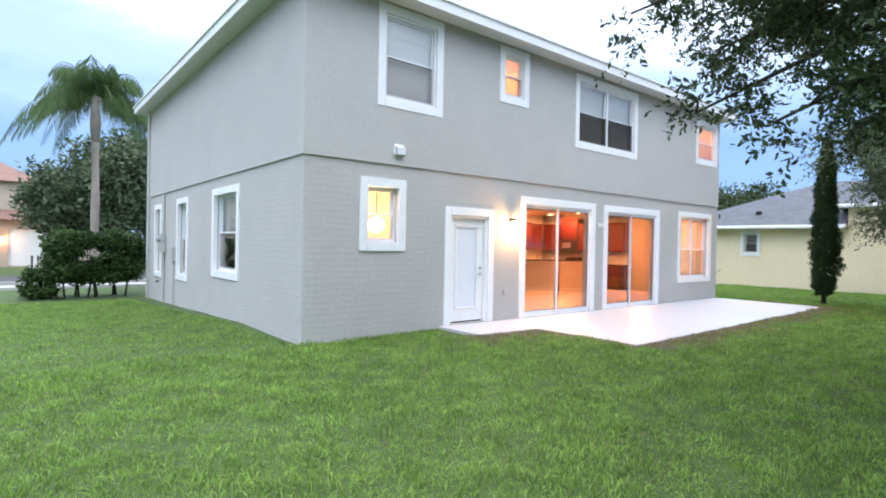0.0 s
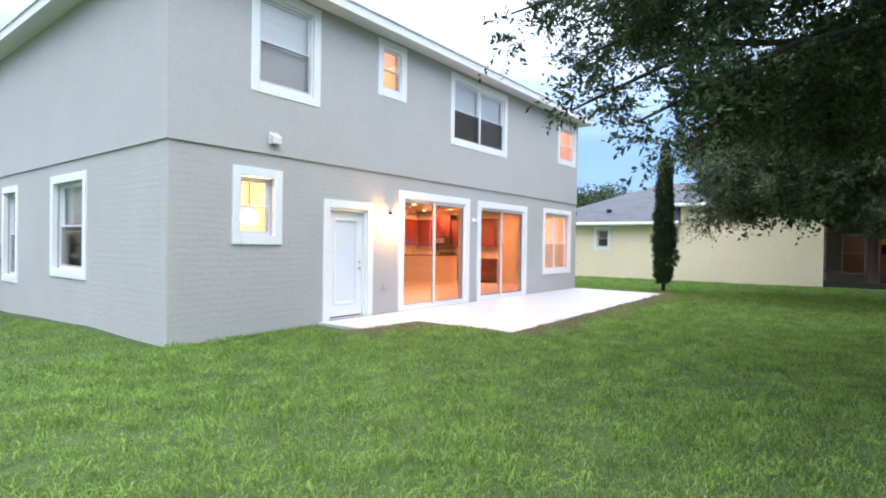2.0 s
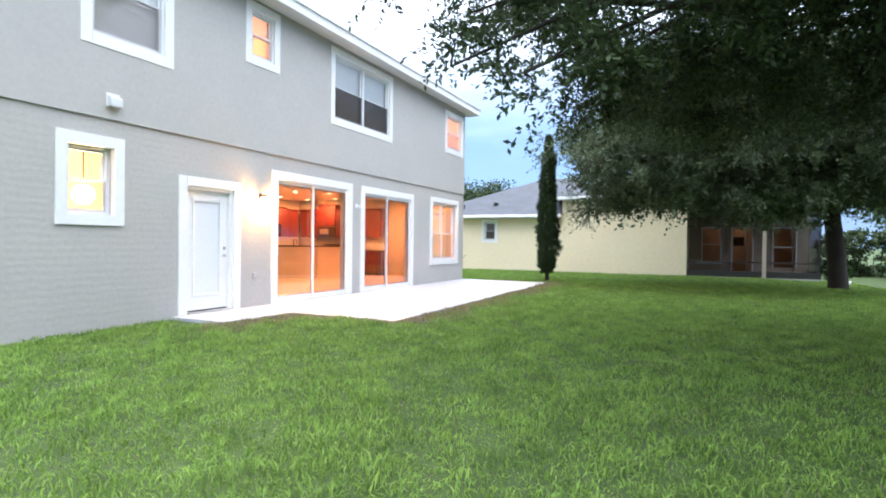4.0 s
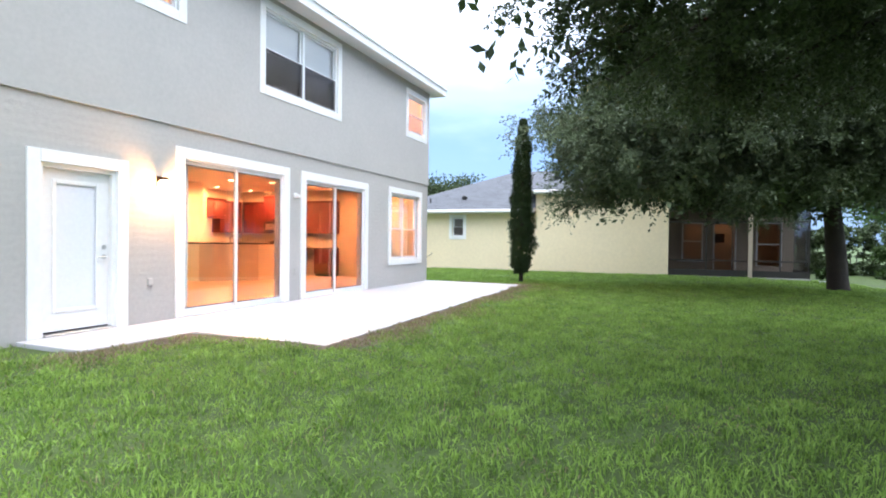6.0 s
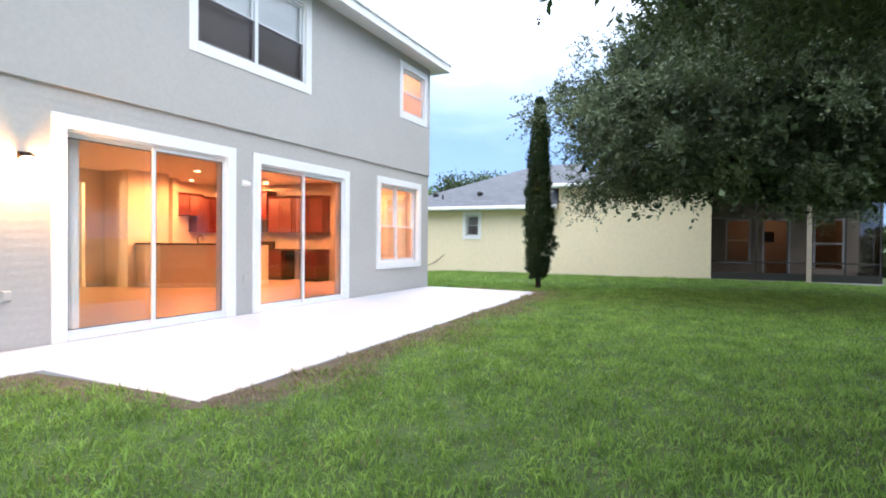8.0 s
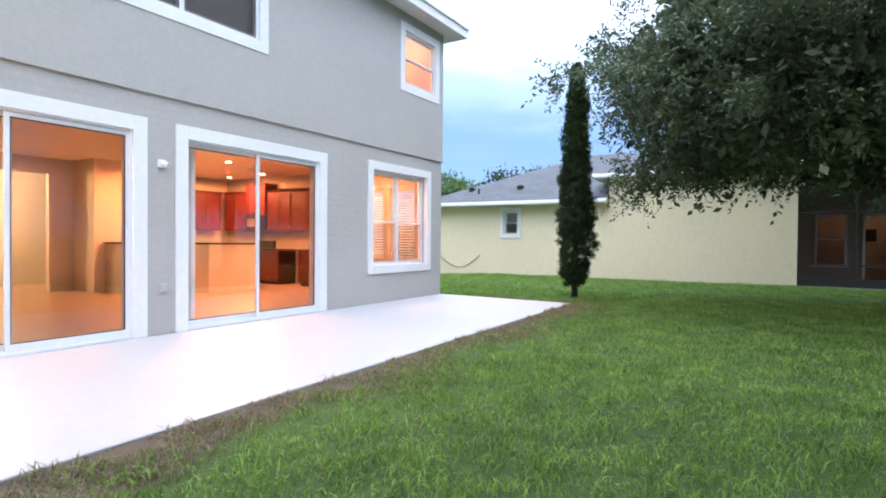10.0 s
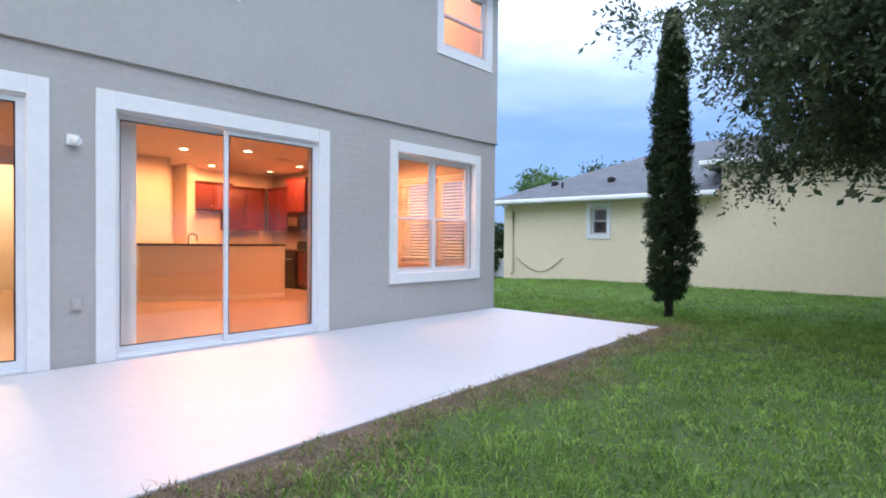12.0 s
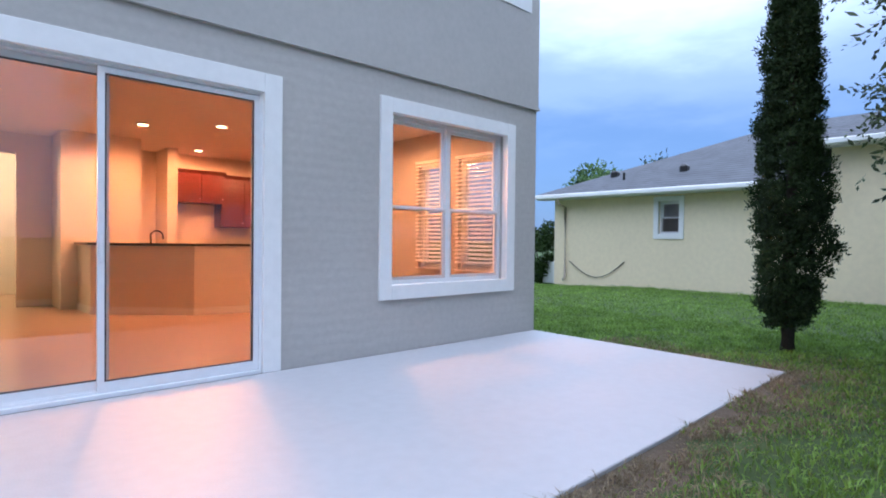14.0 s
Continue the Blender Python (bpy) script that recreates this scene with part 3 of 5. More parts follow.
def slider(name, hole, label):
    """A two-panel sliding glass door: casing, frame, track, a fixed panel and a sliding panel behind an insect screen."""
    w, h = hole[1] - hole[0], hole[3]
    ob = thing(name, REAR @ Matrix.Translation(((hole[0] + hole[1]) / 2, 0, 0)), label, "sliding door", "sliding doors to the patio", "structure")
    casing(ob, w, h, 0.165, sill=False)
    f = 0.03
    bm = bmesh.new()
    box(bm, -w / 2 + 0.004, -w / 2 + f, 0.01, 0.19, 0.0, h)
    box(bm, w / 2 - f, w / 2 - 0.004, 0.01, 0.19, 0.0, h)
    box(bm, -w / 2 + f, w / 2 - f, 0.01, 0.19, h - f, h - 0.004)
    part("door_frame", bm, VINYL, ob)
    bm = bmesh.new()
    box(bm, -w / 2 + f, w / 2 - f, -0.01, 0.19, 0.0, 0.03)
    for d in (0.03, 0.08, 0.15):
        box(bm, -w / 2 + f, w / 2 - f, d - 0.006, d + 0.006, 0.03, 0.05)
    part("track", bm, VINYL, ob)
    for nm, x0, x1, d in (("fixed_panel", -w / 2 + f, 0.03, 0.085), ("sliding_panel", -0.06, w / 2 - f, 0.02)):
        s, top = 0.045, h - f - 0.004
        bm = bmesh.new()
        box(bm, x0, x0 + s, d, d + 0.035, 0.05, top)
        box(bm, x1 - s, x1, d, d + 0.035, 0.05, top)
        box(bm, x0 + s, x1 - s, d, d + 0.035, 0.05, 0.05 + s * 1.4)
        box(bm, x0 + s, x1 - s, d, d + 0.035, top - s, top)
        pan = part(nm, bm, VINYL, ob)
        p = part("pane", boxed(x0 + s, x1 - s, d + 0.015, d + 0.021, 0.05 + s * 1.4, top - s), GLASS, pan)
        p.visible_shadow = False
        bm = bmesh.new()
        for q in ((x0 + s, x0 + s + 0.012, 0.05 + s * 1.4, top - s), (x1 - s - 0.012, x1 - s, 0.05 + s * 1.4, top - s)):
            box(bm, q[0], q[1], d + 0.008, d + 0.014, q[2], q[3])
        box(bm, x0 + s + 0.012, x1 - s - 0.012, d + 0.008, d + 0.014, top - s - 0.014, top - s)
        box(bm, x0 + s + 0.012, x1 - s - 0.012, d + 0.008, d + 0.014, 0.05 + s * 1.4, 0.062 + s * 1.4)
        part("gasket", bm, GASKET, pan, "dark rubber glazing gasket")
        if nm == "sliding_panel":
            part("latch", boxed(x0 + 0.012, x0 + 0.034, d - 0.015, d, 1.0, 1.2, bevel=0.004), VINYL, pan)
    scr = part("insect_screen", boxed(-0.013, w / 2 - f - 0.047, 0.014, 0.017, 0.13, h - f - 0.058), SCREEN_GLASS, ob, "grey insect screen")
    scr.visible_shadow = False
    return ob


slider("door_2", SL1, "white-framed sliding glass door to the patio, closed, room lit behind")
slider("door_3", SL2, "white-framed sliding glass door with vertical blinds stacked at one side")


def vertical_blind(u0, n, label):
    ob = thing("vertical_blind", REAR @ Matrix.Translation((u0, 0.231, 2.5)), label, "blind", "vertical blinds")
    part("headrail", boxed(-0.03, 2.5, -0.03, 0.03, -0.05, 0.0, bevel=0.005), SLAT, ob)
    first = None
    for k in range(n):
        m = pose(0.02 + k * 0.026, 0, -0.06, 0, 0, 16 + 5 * math.sin(k * 2.1))
        if first is None:
            first = part("vane", boxed(-0.044, 0.044, -0.0008, 0.0008, -2.38, 0), SLAT, ob)
            first.matrix_basis = m
        else:
            again(first, m)


vertical_blind(9.76, 9, "pale vertical blind stacked open beside the glass door")
vertical_blind(12.90, 8, "pale vertical blind stacked open beside the glass door")


# wall lantern, sensor, vents and outlets on the rear wall
def lantern(m, label, glow_mat=BULB_GLOW):
    ob = thing("wall_lantern", m, label, "wall lamp")
    part("backplate", boxed(-0.05, 0.05, -0.02, 0.0, -0.02, 0.16, bevel=0.006), BRONZE, ob)
    bm = bmesh.new()
    rod(bm, (0, -0.02, 0.12), (0, -0.13, 0.13), 0.012)
    rod(bm, (0, -0.13, 0.09), (0, -0.13, 0.145), 0.085, 0.02, 16)
    part("cap", bm, BRONZE, ob)
    # jar drawn oversize: the glare round the lamp is part of its shape
    bm = bmesh.new()
    tube(bm, [(0, -0.13, 0.09), (0, -0.13, 0.05), (0, -0.13, -0.11), (0, -0.13, -0.17)], [0.06, 0.095, 0.09, 0.05], 14)
    j = part("glass_jar", bm, glow_mat, ob, "glowing glass jar")
    j.visible_shadow = False
    return ob


lantern(REAR @ Matrix.Translation((9.27, 0, 1.99)), "lit jelly-jar wall lantern between door and slider")
lamp("lantern_light", 9.27, 7.865, 1.96, 34, 0.07, (1.0, 0.36, 0.09))

ob = thing("floodlight_sensor", REAR @ Matrix.Translation((12.50, 0, 2.12)), "small white flood lamp holder between the sliding doors", "sensor")
part("box", boxed(-0.05, 0.05, -0.03, 0, -0.05, 0.05, bevel=0.008), WHITE, ob)
part("eye", rod(bmesh.new(), (0.0, -0.03, 0.0), (0.03, -0.11, -0.02), 0.035, 0.03), VINYL, ob)
for x, z in ((9.11, 0.585), (12.525, 0.58)):
    ob = thing("outlet_cover", REAR @ Matrix.Translation((x, 0, z)), "grey weatherproof outlet cover on the stucco wall", "outlet", "outlet covers")
    part("plate", boxed(-0.045, 0.045, -0.02, 0, -0.06, 0.06, bevel=0.006), STUCCO_UP, ob)
    part("lid", boxed(-0.038, 0.038, -0.035, -0.02, -0.05, 0.05, bevel=0.006), STUCCO_UP, ob)
ob = thing("exhaust_vent", REAR @ Matrix.Translation((6.295, -0.02, 3.20)), "white dryer vent hood on the upper wall", "vent")
part("flange", boxed(-0.10, 0.10, -0.015, 0, -0.07, 0.13, bevel=0.004), WHITE, ob)
bm = boxed(-0.085, 0.085, -0.10, -0.015, -0.06, 0.10)
for v in bm.verts:
    if v.co.y < -0.05 and v.co.z > 0:
        v.co.z -= 0.05
part("hood", bm, SOFFIT, ob)
part("flap", boxed(-0.07, 0.07, -0.09, -0.03, -0.075, -0.062), PLASTIC, ob)

# meters, conduit and hose bib on the side wall
ob = thing("electric_meter", SIDE @ Matrix.Translation((-10.1, 0, 1.45)), "grey electric meter box with conduit on the side wall", "meter")
part("box", boxed(-0.16, 0.16, -0.14, 0, -0.28, 0.28, bevel=0.01), PLASTIC, ob)
part("dial", rod(bmesh.new(), (0, -0.22, 0.1), (0, -0.14, 0.1), 0.08, sides=16), STEEL, ob)
part("conduit", rod(bmesh.new(), (0.0, -0.04, 0.28), (0.0, -0.04, 1.45), 0.03), STUCCO_UP, ob)
part("conduit", rod(bmesh.new(), (0.0, -0.04, -1.75), (0.0, -0.04, -0.28), 0.03), STUCCO_UP, ob)
ob = thing("utility_box", SIDE @ Matrix.Translation((-8.80, 0, 1.15)), "grey cable box on the side wall", "utility box")
part("box", boxed(-0.12, 0.12, -0.10, 0, -0.2, 0.2, bevel=0.01), PLASTIC, ob)
part("conduit", rod(bmesh.new(), (0.0, -0.04, -1.4), (0.0, -0.04, -0.2), 0.02), PLASTIC, ob)
ob = thing("hose_bib", SIDE @ Matrix.Translation((-10.9, 0, 0.25)), "brass hose bib low on the side wall", "tap")
part("spout", tube(bmesh.new(), [(0, 0, 0), (0, -0.06, 0), (0, -0.10, -0.04)], [0.015, 0.015, 0.012]), BRONZE, ob)
part("wheel", rod(bmesh.new(), (0, -0.05, 0.015), (0, -0.05, 0.035), 0.03), BRONZE, ob)

# ---- inside the house, ground floor ----
CEIL, FLOOR = 2.87, 0.04
structure("floor", boxed(5.2, X_R - 0.2, 8.2, 20.3, -0.2, FLOOR), TILE, "beige tile floor", "floor")
structure("ceiling", boxed(5.3, X_R - 0.2, 8.2, 20.3, CEIL, CEIL + 0.1), CEILING, "painted ceiling", "ceiling")
WY, KY = 14.65, 15.12
structure("wall_inner", wall(bmesh.new(), 9.0, 14.72, 0, 0.12, 0, CEIL, [(11.9, 14.14, 0, 2.54)]), CREAM, "cream painted inner wall with a wide opening", "wall", Matrix.Translation((0, WY, 0)))
structure("wall_pantry", boxed(14.62, 15.76, 13.80, 13.92, 0, CEIL), CREAM, "cream painted pantry front beside the kitchen bar", "wall")
structure("wall_pantry_side", boxed(14.62, 14.74, 13.92, WY, 0, CEIL), CREAM, "cream painted pantry side", "wall")
structure("wall_pantry_back", boxed(15.64, 15.76, 13.92, KY + 0.12, 0, CEIL), CREAM, "cream painted pantry side", "wall")
structure("wall_inner_stub", boxed(16.36, 16.54, 14.40, KY, 0, CEIL), CREAM, "cream painted wall end beside the kitchen", "wall")
structure("wall_kitchen", boxed(15.76, X_R - 0.2, KY, KY + 0.12, 0, CEIL), CREAM, "cream painted back wall of the kitchen", "wall")
structure("wall_inner_west", boxed(8.88, 9.0, 8.2, 20.3, 0, CEIL), CREAM, "cream painted partition wall", "wall")
structure("wall_hall", boxed(9.0, X_R - 0.2, 17.2, 17.32, 0, CEIL), CREAM, "cream painted hall wall", "wall")
structure("wall_laundry", boxed(4.9, 8.88, 10.6, 10.72, 0, CEIL), CREAM, "cream painted laundry wall", "wall")
structure("baseboard", boxed(14.14, 14.62, WY - 0.015, WY, FLOOR, 0.15), WHITE, "white baseboard", "baseboard")
structure("wall_upper_back", boxed(5.0, X_R - 0.2, 12.0, 12.12, 3.05, H_EAVE), CREAM, "cream wall of the upper rooms", "wall")
structure("floor_upper", boxed(4.95, X_R - 0.2, 8.2, 13.0, 2.98, 3.05), TILE, "upper floor", "floor")
for k, x in enumerate((8.2, 10.6, 16.6)):
    structure("wall_upper_%d" % (k + 1), boxed(x, x + 0.12, 8.2, 12.0, 3.05, H_EAVE), CREAM, "cream partition between upper rooms", "wall")

# peninsula: angled half wall with a dark bar top
LINE = [(14.84, 13.79), (14.87, 12.98), (16.0, 11.9), (17.15, 11.74)]


def ribbon(bm, line, half, z0, z1):
    n = len(line)
    side = []
    for i, (x, y) in enumerate(line):
        p, q = Vector(line[max(i - 1, 0)]), Vector(line[min(i + 1, n - 1)])
        d = (q - p).normalized()
        nrm = Vector((-d.y, d.x))
        side.append((Vector((x, y)) + nrm * half[0], Vector((x, y)) - nrm * half[1]))
    v = [[bm.verts.new((*s, z)) for s in pair for z in (z0, z1)] for pair in side]
    for a, b in zip(v, v[1:]):
        bm.faces.new((a[0], b[0], b[1], a[1]))
        bm.faces.new((a[2], a[3], b[3], b[2]))
        bm.faces.new((a[1], b[1], b[3], a[3]))
        bm.faces.new((a[0], a[2], b[2], b[0]))
    bm.faces.new((v[0][0], v[0][1], v[0][3], v[0][2]))
    bm.faces.new((v[-1][0], v[-1][2], v[-1][3], v[-1][1]))
    bmesh.ops.recalc_face_normals(bm, faces=bm.faces)
    return bm


ob = thing("kitchen_peninsula", Matrix.Translation((0, 0, 0)), "angled cream half wall of a kitchen bar with dark top", "kitchen bar")
part("half_wall", ribbon(bmesh.new(), LINE, (0.14, 0.0), FLOOR, 1.07), CREAM, ob)
part("baseboard", ribbon(bmesh.new(), LINE, (-0.001, 0.014), FLOOR, 0.15), WHITE, ob)
part("bar_top", ribbon(bmesh.new(), LINE, (0.30, 0.05), 1.07, 1.11), COUNTER, ob, "dark granite bar top")
part("worktop", ribbon(bmesh.new(), LINE, (0.75, -0.14), 0.91, 0.95), COUNTER, ob)
part("cabinet_front", ribbon(bmesh.new(), LINE, (0.70, -0.142), FLOOR, 0.91), CHERRY, ob)
ob = thing("kitchen_tap", Matrix.Translation((15.58, 12.55, 0.95)), "dark gooseneck kitchen tap on the worktop", "tap")
pts = [(0, 0, 0), (0, 0, 0.22)] + [(0.09 - 0.09 * math.cos(a), 0.02, 0.26 + 0.09 * math.sin(a)) for a in np.linspace(0.2, 2.9, 7)] + [(0.18, 0.02, 0.22)]
part("neck", tube(bmesh.new(), pts, [0.018] + [0.013] * (len(pts) - 1)), BRONZE, ob)
part("lever", rod(bmesh.new(), (0, 0.02, 0.08), (0.02, 0.09, 0.10), 0.008), BRONZE, ob)


def cabinet(name, m, w, d, h, doors, label, crown=False):
    """A cabinet unit facing -y in its own frame, its origin at the middle of the foot of its back."""
    ob = thing(name, m, label, "cabinet", "cherry kitchen cabinets")
    part("body", boxed(-w / 2, w / 2, -d, 0, 0, h), CHERRY, ob)
    dw = w / doors
    for k in range(doors):
        x0, x1 = -w / 2 + k * dw + 0.006, -w / 2 + (k + 1) * dw - 0.006
        bm = bmesh.new()
        box(bm, x0, x0 + 0.06, -d - 0.02, -d, 0.01, h - 0.01)
        box(bm, x1 - 0.06, x1, -d - 0.02, -d, 0.01, h - 0.01)
        box(bm, x0 + 0.06, x1 - 0.06, -d - 0.02, -d, 0.01, 0.07)
        box(bm, x0 + 0.06, x1 - 0.06, -d - 0.02, -d, h - 0.07, h - 0.01)
        box(bm, x0 + 0.06, x1 - 0.06, -d - 0.011, -d, 0.07, h - 0.07)
        dr = part("door", bm, CHERRY, ob)
        part("knob", rod(bmesh.new(), (x1 - 0.03, -d - 0.045, 0.09), (x1 - 0.03, -d - 0.02, 0.09), 0.012, sides=8), STEEL, dr)
    if crown:
        bm = boxed(-w / 2 - 0.03, w / 2 + 0.03, -d - 0.05, 0, h, h + 0.07)
        for v in bm.verts:
            if v.co.z < h + 0.01 and v.co.y < -0.1:
                v.co.y += 0.045
        part("crown", bm, CHERRY, ob)
    return ob


BACK = lambda x, z: Matrix.Translation((x, KY - 0.003, z))
RIGHT = lambda y, z: Matrix.Translation((X_R - 0.203, y, z)) @ Matrix.Rotation(radians(-90), 4, "Z")
RANGE_Y = 13.45
cabinet("wall_cabinet", BACK(17.02, 1.88), 0.90, 0.57, 0.57, 2, "cherry wall cabinet over the refrigerator space", crown=True)
cabinet("wall_cabinet", BACK(17.98, 1.42), 0.98, 0.33, 1.00, 2, "cherry wall cabinet with raised panels", crown=True)
cabinet("wall_cabinet", RIGHT(RANGE_Y, 1.84), 0.76, 0.38, 0.76, 2, "taller cherry wall cabinet above the microwave oven", crown=True)
cabinet("wall_cabinet", RIGHT(14.30, 1.42), 0.90, 0.33, 1.00, 2, "cherry wall cabinet in the kitchen corner", crown=True)
cabinet("wall_cabinet", RIGHT(12.62, 1.42), 0.86, 0.33, 1.00, 2, "cherry wall cabinet with raised panels", crown=True)
cabinet("wall_cabinet", RIGHT(11.62, 1.42), 1.10, 0.33, 1.00, 2, "wide cherry wall cabinet with raised panels", crown=True)
cabinet("base_cabinet", BACK(17.85, 0.13), 0.7, 0.58, 0.78, 2, "cherry base cabinet under the worktop")
cabinet("base_cabinet", RIGHT(12.70, 0.13), 0.70, 0.58, 0.78, 2, "cherry base cabinet under the worktop")
cabinet("base_cabinet", RIGHT(11.36, 0.13), 0.56, 0.58, 0.78, 1, "narrow cherry base cabinet beside an open bay")
cabinet("base_cabinet", RIGHT(14.25, 0.13), 0.80, 0.58, 0.78, 1, "cherry base cabinet in the kitchen corner")
for x0, x1, y0, y1 in ((X_R - 0.72, X_R - 0.205, 12.36, 13.04), (X_R - 0.72, X_R - 0.205, 11.09, 11.63), (X_R - 0.72, X_R - 0.205, 13.86, 14.64), (17.51, 18.19, KY - 0.52, KY - 0.005)):
    ob = thing("plinth", Matrix.Translation(((x0 + x1) / 2, (y0 + y1) / 2, FLOOR)), "dark recessed plinth under a base cabinet", "plinth", "cabinet plinths")
    part("board", boxed((x0 - x1) / 2, (x1 - x0) / 2, (y0 - y1) / 2, (y1 - y0) / 2, 0, 0.088), BLACK, ob)
ob = thing("worktop", Matrix.Translation((0, 0, 0.91)), "dark granite worktop along the kitchen wall", "worktop")
part("slab", boxed(X_R - 0.85, X_R - 0.205, 11.05, RANGE_Y - 0.385, 0.003, 0.04, bevel=0.004), COUNTER, ob)
part("slab", boxed(X_R - 0.85, X_R - 0.205, RANGE_Y + 0.385, KY - 0.005, 0.003, 0.04, bevel=0.004), COUNTER, ob)
part("slab", boxed(17.48, X_R - 0.855, KY - 0.64, KY - 0.005, 0.003, 0.04, bevel=0.004), COUNTER, ob)
ob = thing("range_cooker", RIGHT(RANGE_Y, FLOOR), "black free-standing range cooker", "cooker")
part("body", boxed(-0.375, 0.375, -0.64, -0.01, 0.02, 0.91, bevel=0.006), BLACK, ob)
part("oven_door", boxed(-0.36, 0.36, -0.67, -0.642, 0.22, 0.74, bevel=0.006), BLACK, ob)
part("handle", rod(bmesh.new(), (-0.3, -0.71, 0.70), (0.3, -0.71, 0.70), 0.012), STEEL, ob)
part("backguard", boxed(-0.375, 0.375, -0.10, -0.01, 0.912, 1.12, bevel=0.01), BLACK, ob)
for k, (x, y) in enumerate(((-0.18, -0.2), (0.18, -0.2), (-0.18, -0.47), (0.18, -0.47))):
    part("burner", rod(bmesh.new(), (x, y, 0.911), (x, y, 0.925), 0.09, sides=14), BLACK, ob)
ob = thing("microwave_oven", RIGHT(RANGE_Y, 1.44), "black over-range microwave oven", "microwave")
part("body", boxed(-0.375, 0.375, -0.38, 0, 0, 0.385, bevel=0.006), BLACK, ob)
part("door", boxed(-0.37, 0.2, -0.41, -0.382, 0.01, 0.375, bevel=0.006), BLACK, ob)
part("window", boxed(-0.30, 0.10, -0.416, -0.411, 0.09, 0.30), STEEL, ob, "reflecting oven window")

# recessed ceiling lamps
CANS = [(15.42, 12.38), (16.31, 11.68), (16.88, 14.30), (18.28, 14.20), (18.20, 12.80), (17.6, 9.7)]
can = None
for x, y in CANS:
    m = Matrix.Translation((x, y, CEIL))
    if can is None:
        can = thing("recessed_light", m, "lit round recessed ceiling lamp with white ring", "ceiling lamp", "recessed kitchen lamps")
        bm = bmesh.new()
        tube(bm, [(0, 0, -0.001), (0, 0, -0.014)], [0.10, 0.09], 20)
        part("ring", bm, WHITE, can)
        part("lens", rod(bmesh.new(), (0, 0, -0.02), (0, 0, -0.0145), 0.07, sides=18), CAN_GLOW, can, "glowing lens")
    else:
        copy_thing(can, m)
for x, y, w in ((15.42, 12.38, 370), (16.31, 11.68, 340), (16.88, 14.30, 320), (18.25, 13.4, 500), (17.6, 9.7, 400)):
    downlight("recessed_light_glow", x, y, CEIL - 0.03, w)
lamp("hall_light_glow", 13.0, 16.0, 2.5, 190, 0.1, (1.0, 0.62, 0.28))
ob = thing("globe_lamp", Matrix.Translation((6.42, 8.85, CEIL)), "glowing globe lamp hung from the ceiling", "ceiling lamp")
part("rod", rod(bmesh.new(), (0, 0, -0.82), (0, 0, 0), 0.01), BRONZE, ob)
bm = bmesh.new()
bmesh.ops.create_uvsphere(bm, u_segments=18, v_segments=12, radius=0.15, matrix=Matrix.Translation((0, 0, -0.95)))
g = part("globe", bm, DIM_GLOW, ob, "glowing glass globe")
g.visible_shadow = False
lamp("laundry_light_glow", 6.42, 8.85, CEIL - 0.95, 210, 0.1, (1.0, 0.58, 0.25))
lamp("upper_light_glow", 9.5, 9.8, 5.5, 85, 0.1)
lamp("upper_light_glow", 17.9, 9.6, 5.5, 150, 0.1)
ob = thing("ceiling_register", Matrix.Translation((17.4, 12.2, CEIL)), "white ceiling air register", "vent")
part("frame", boxed(-0.16, 0.16, -0.10, 0.10, -0.012, -0.001, bevel=0.003), WHITE, ob)
for k in range(5):
    part("louvre", boxed(-0.13, 0.13, -0.075 + k * 0.034, -0.06 + k * 0.034, -0.018, -0.0125), PLASTIC, ob)

# ---- the pale yellow house next door ----
add_courses(SHINGLE, 0.075, 0.7)
NW = (-10.69, -10.09, 1.44, 2.36)
ob = thing("house_next_door", Matrix.Translation((NEXT_X, 5, 0)), "single-storey pale yellow stucco house with grey shingle roof", "house")
NL = Matrix.Translation((-NEXT_X, -5, 0)) @ NEXT


def house_part(name, bm, mat, m=NL, label=""):
    bm.transform(m)
    return part(name, bm, mat, ob, label)


FLAT = Matrix.Translation((-NEXT_X, -5, 0))
house_part("wall", wall(bmesh.new(), -14.2, -6.62, 0, 0.2, -0.6, 2.56, [NW]), YELLOW)
house_part("wall", wall(bmesh.new(), -6.62, -1.05, -0.04, 0.2, -0.6, 3.42), YELLOW)
house_part("wall", boxed(NEXT_X + 0.2, 38.8, 14.0, 14.2, -0.6, 2.56), YELLOW, FLAT)
house_part("wall", boxed(38.6, 38.8, -3.9, 14.0, -0.6, 2.56), YELLOW, FLAT)
house_part("lanai_header", boxed(-1.05, 3.98, -0.04, 0.2, 2.92, 3.42), YELLOW)
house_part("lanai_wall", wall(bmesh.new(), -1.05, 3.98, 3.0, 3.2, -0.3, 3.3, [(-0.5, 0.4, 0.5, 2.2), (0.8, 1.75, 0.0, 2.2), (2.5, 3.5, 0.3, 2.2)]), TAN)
house_part("lanai_side", boxed(-1.25, -1.05, 0.2, 3.2, -0.3, 3.3), YELLOW)
house_part("lanai_floor", boxed(-1.05, 3.98, 0.0, 3.0, -0.35, -0.06), PAVING)
house_part("lanai_ceiling", boxed(-1.05, 3.98, 0.2, 3.2, 3.0, 3.1), SOFFIT)
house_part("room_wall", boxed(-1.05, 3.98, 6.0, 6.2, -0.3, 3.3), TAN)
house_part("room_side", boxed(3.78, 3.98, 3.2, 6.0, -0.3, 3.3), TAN)
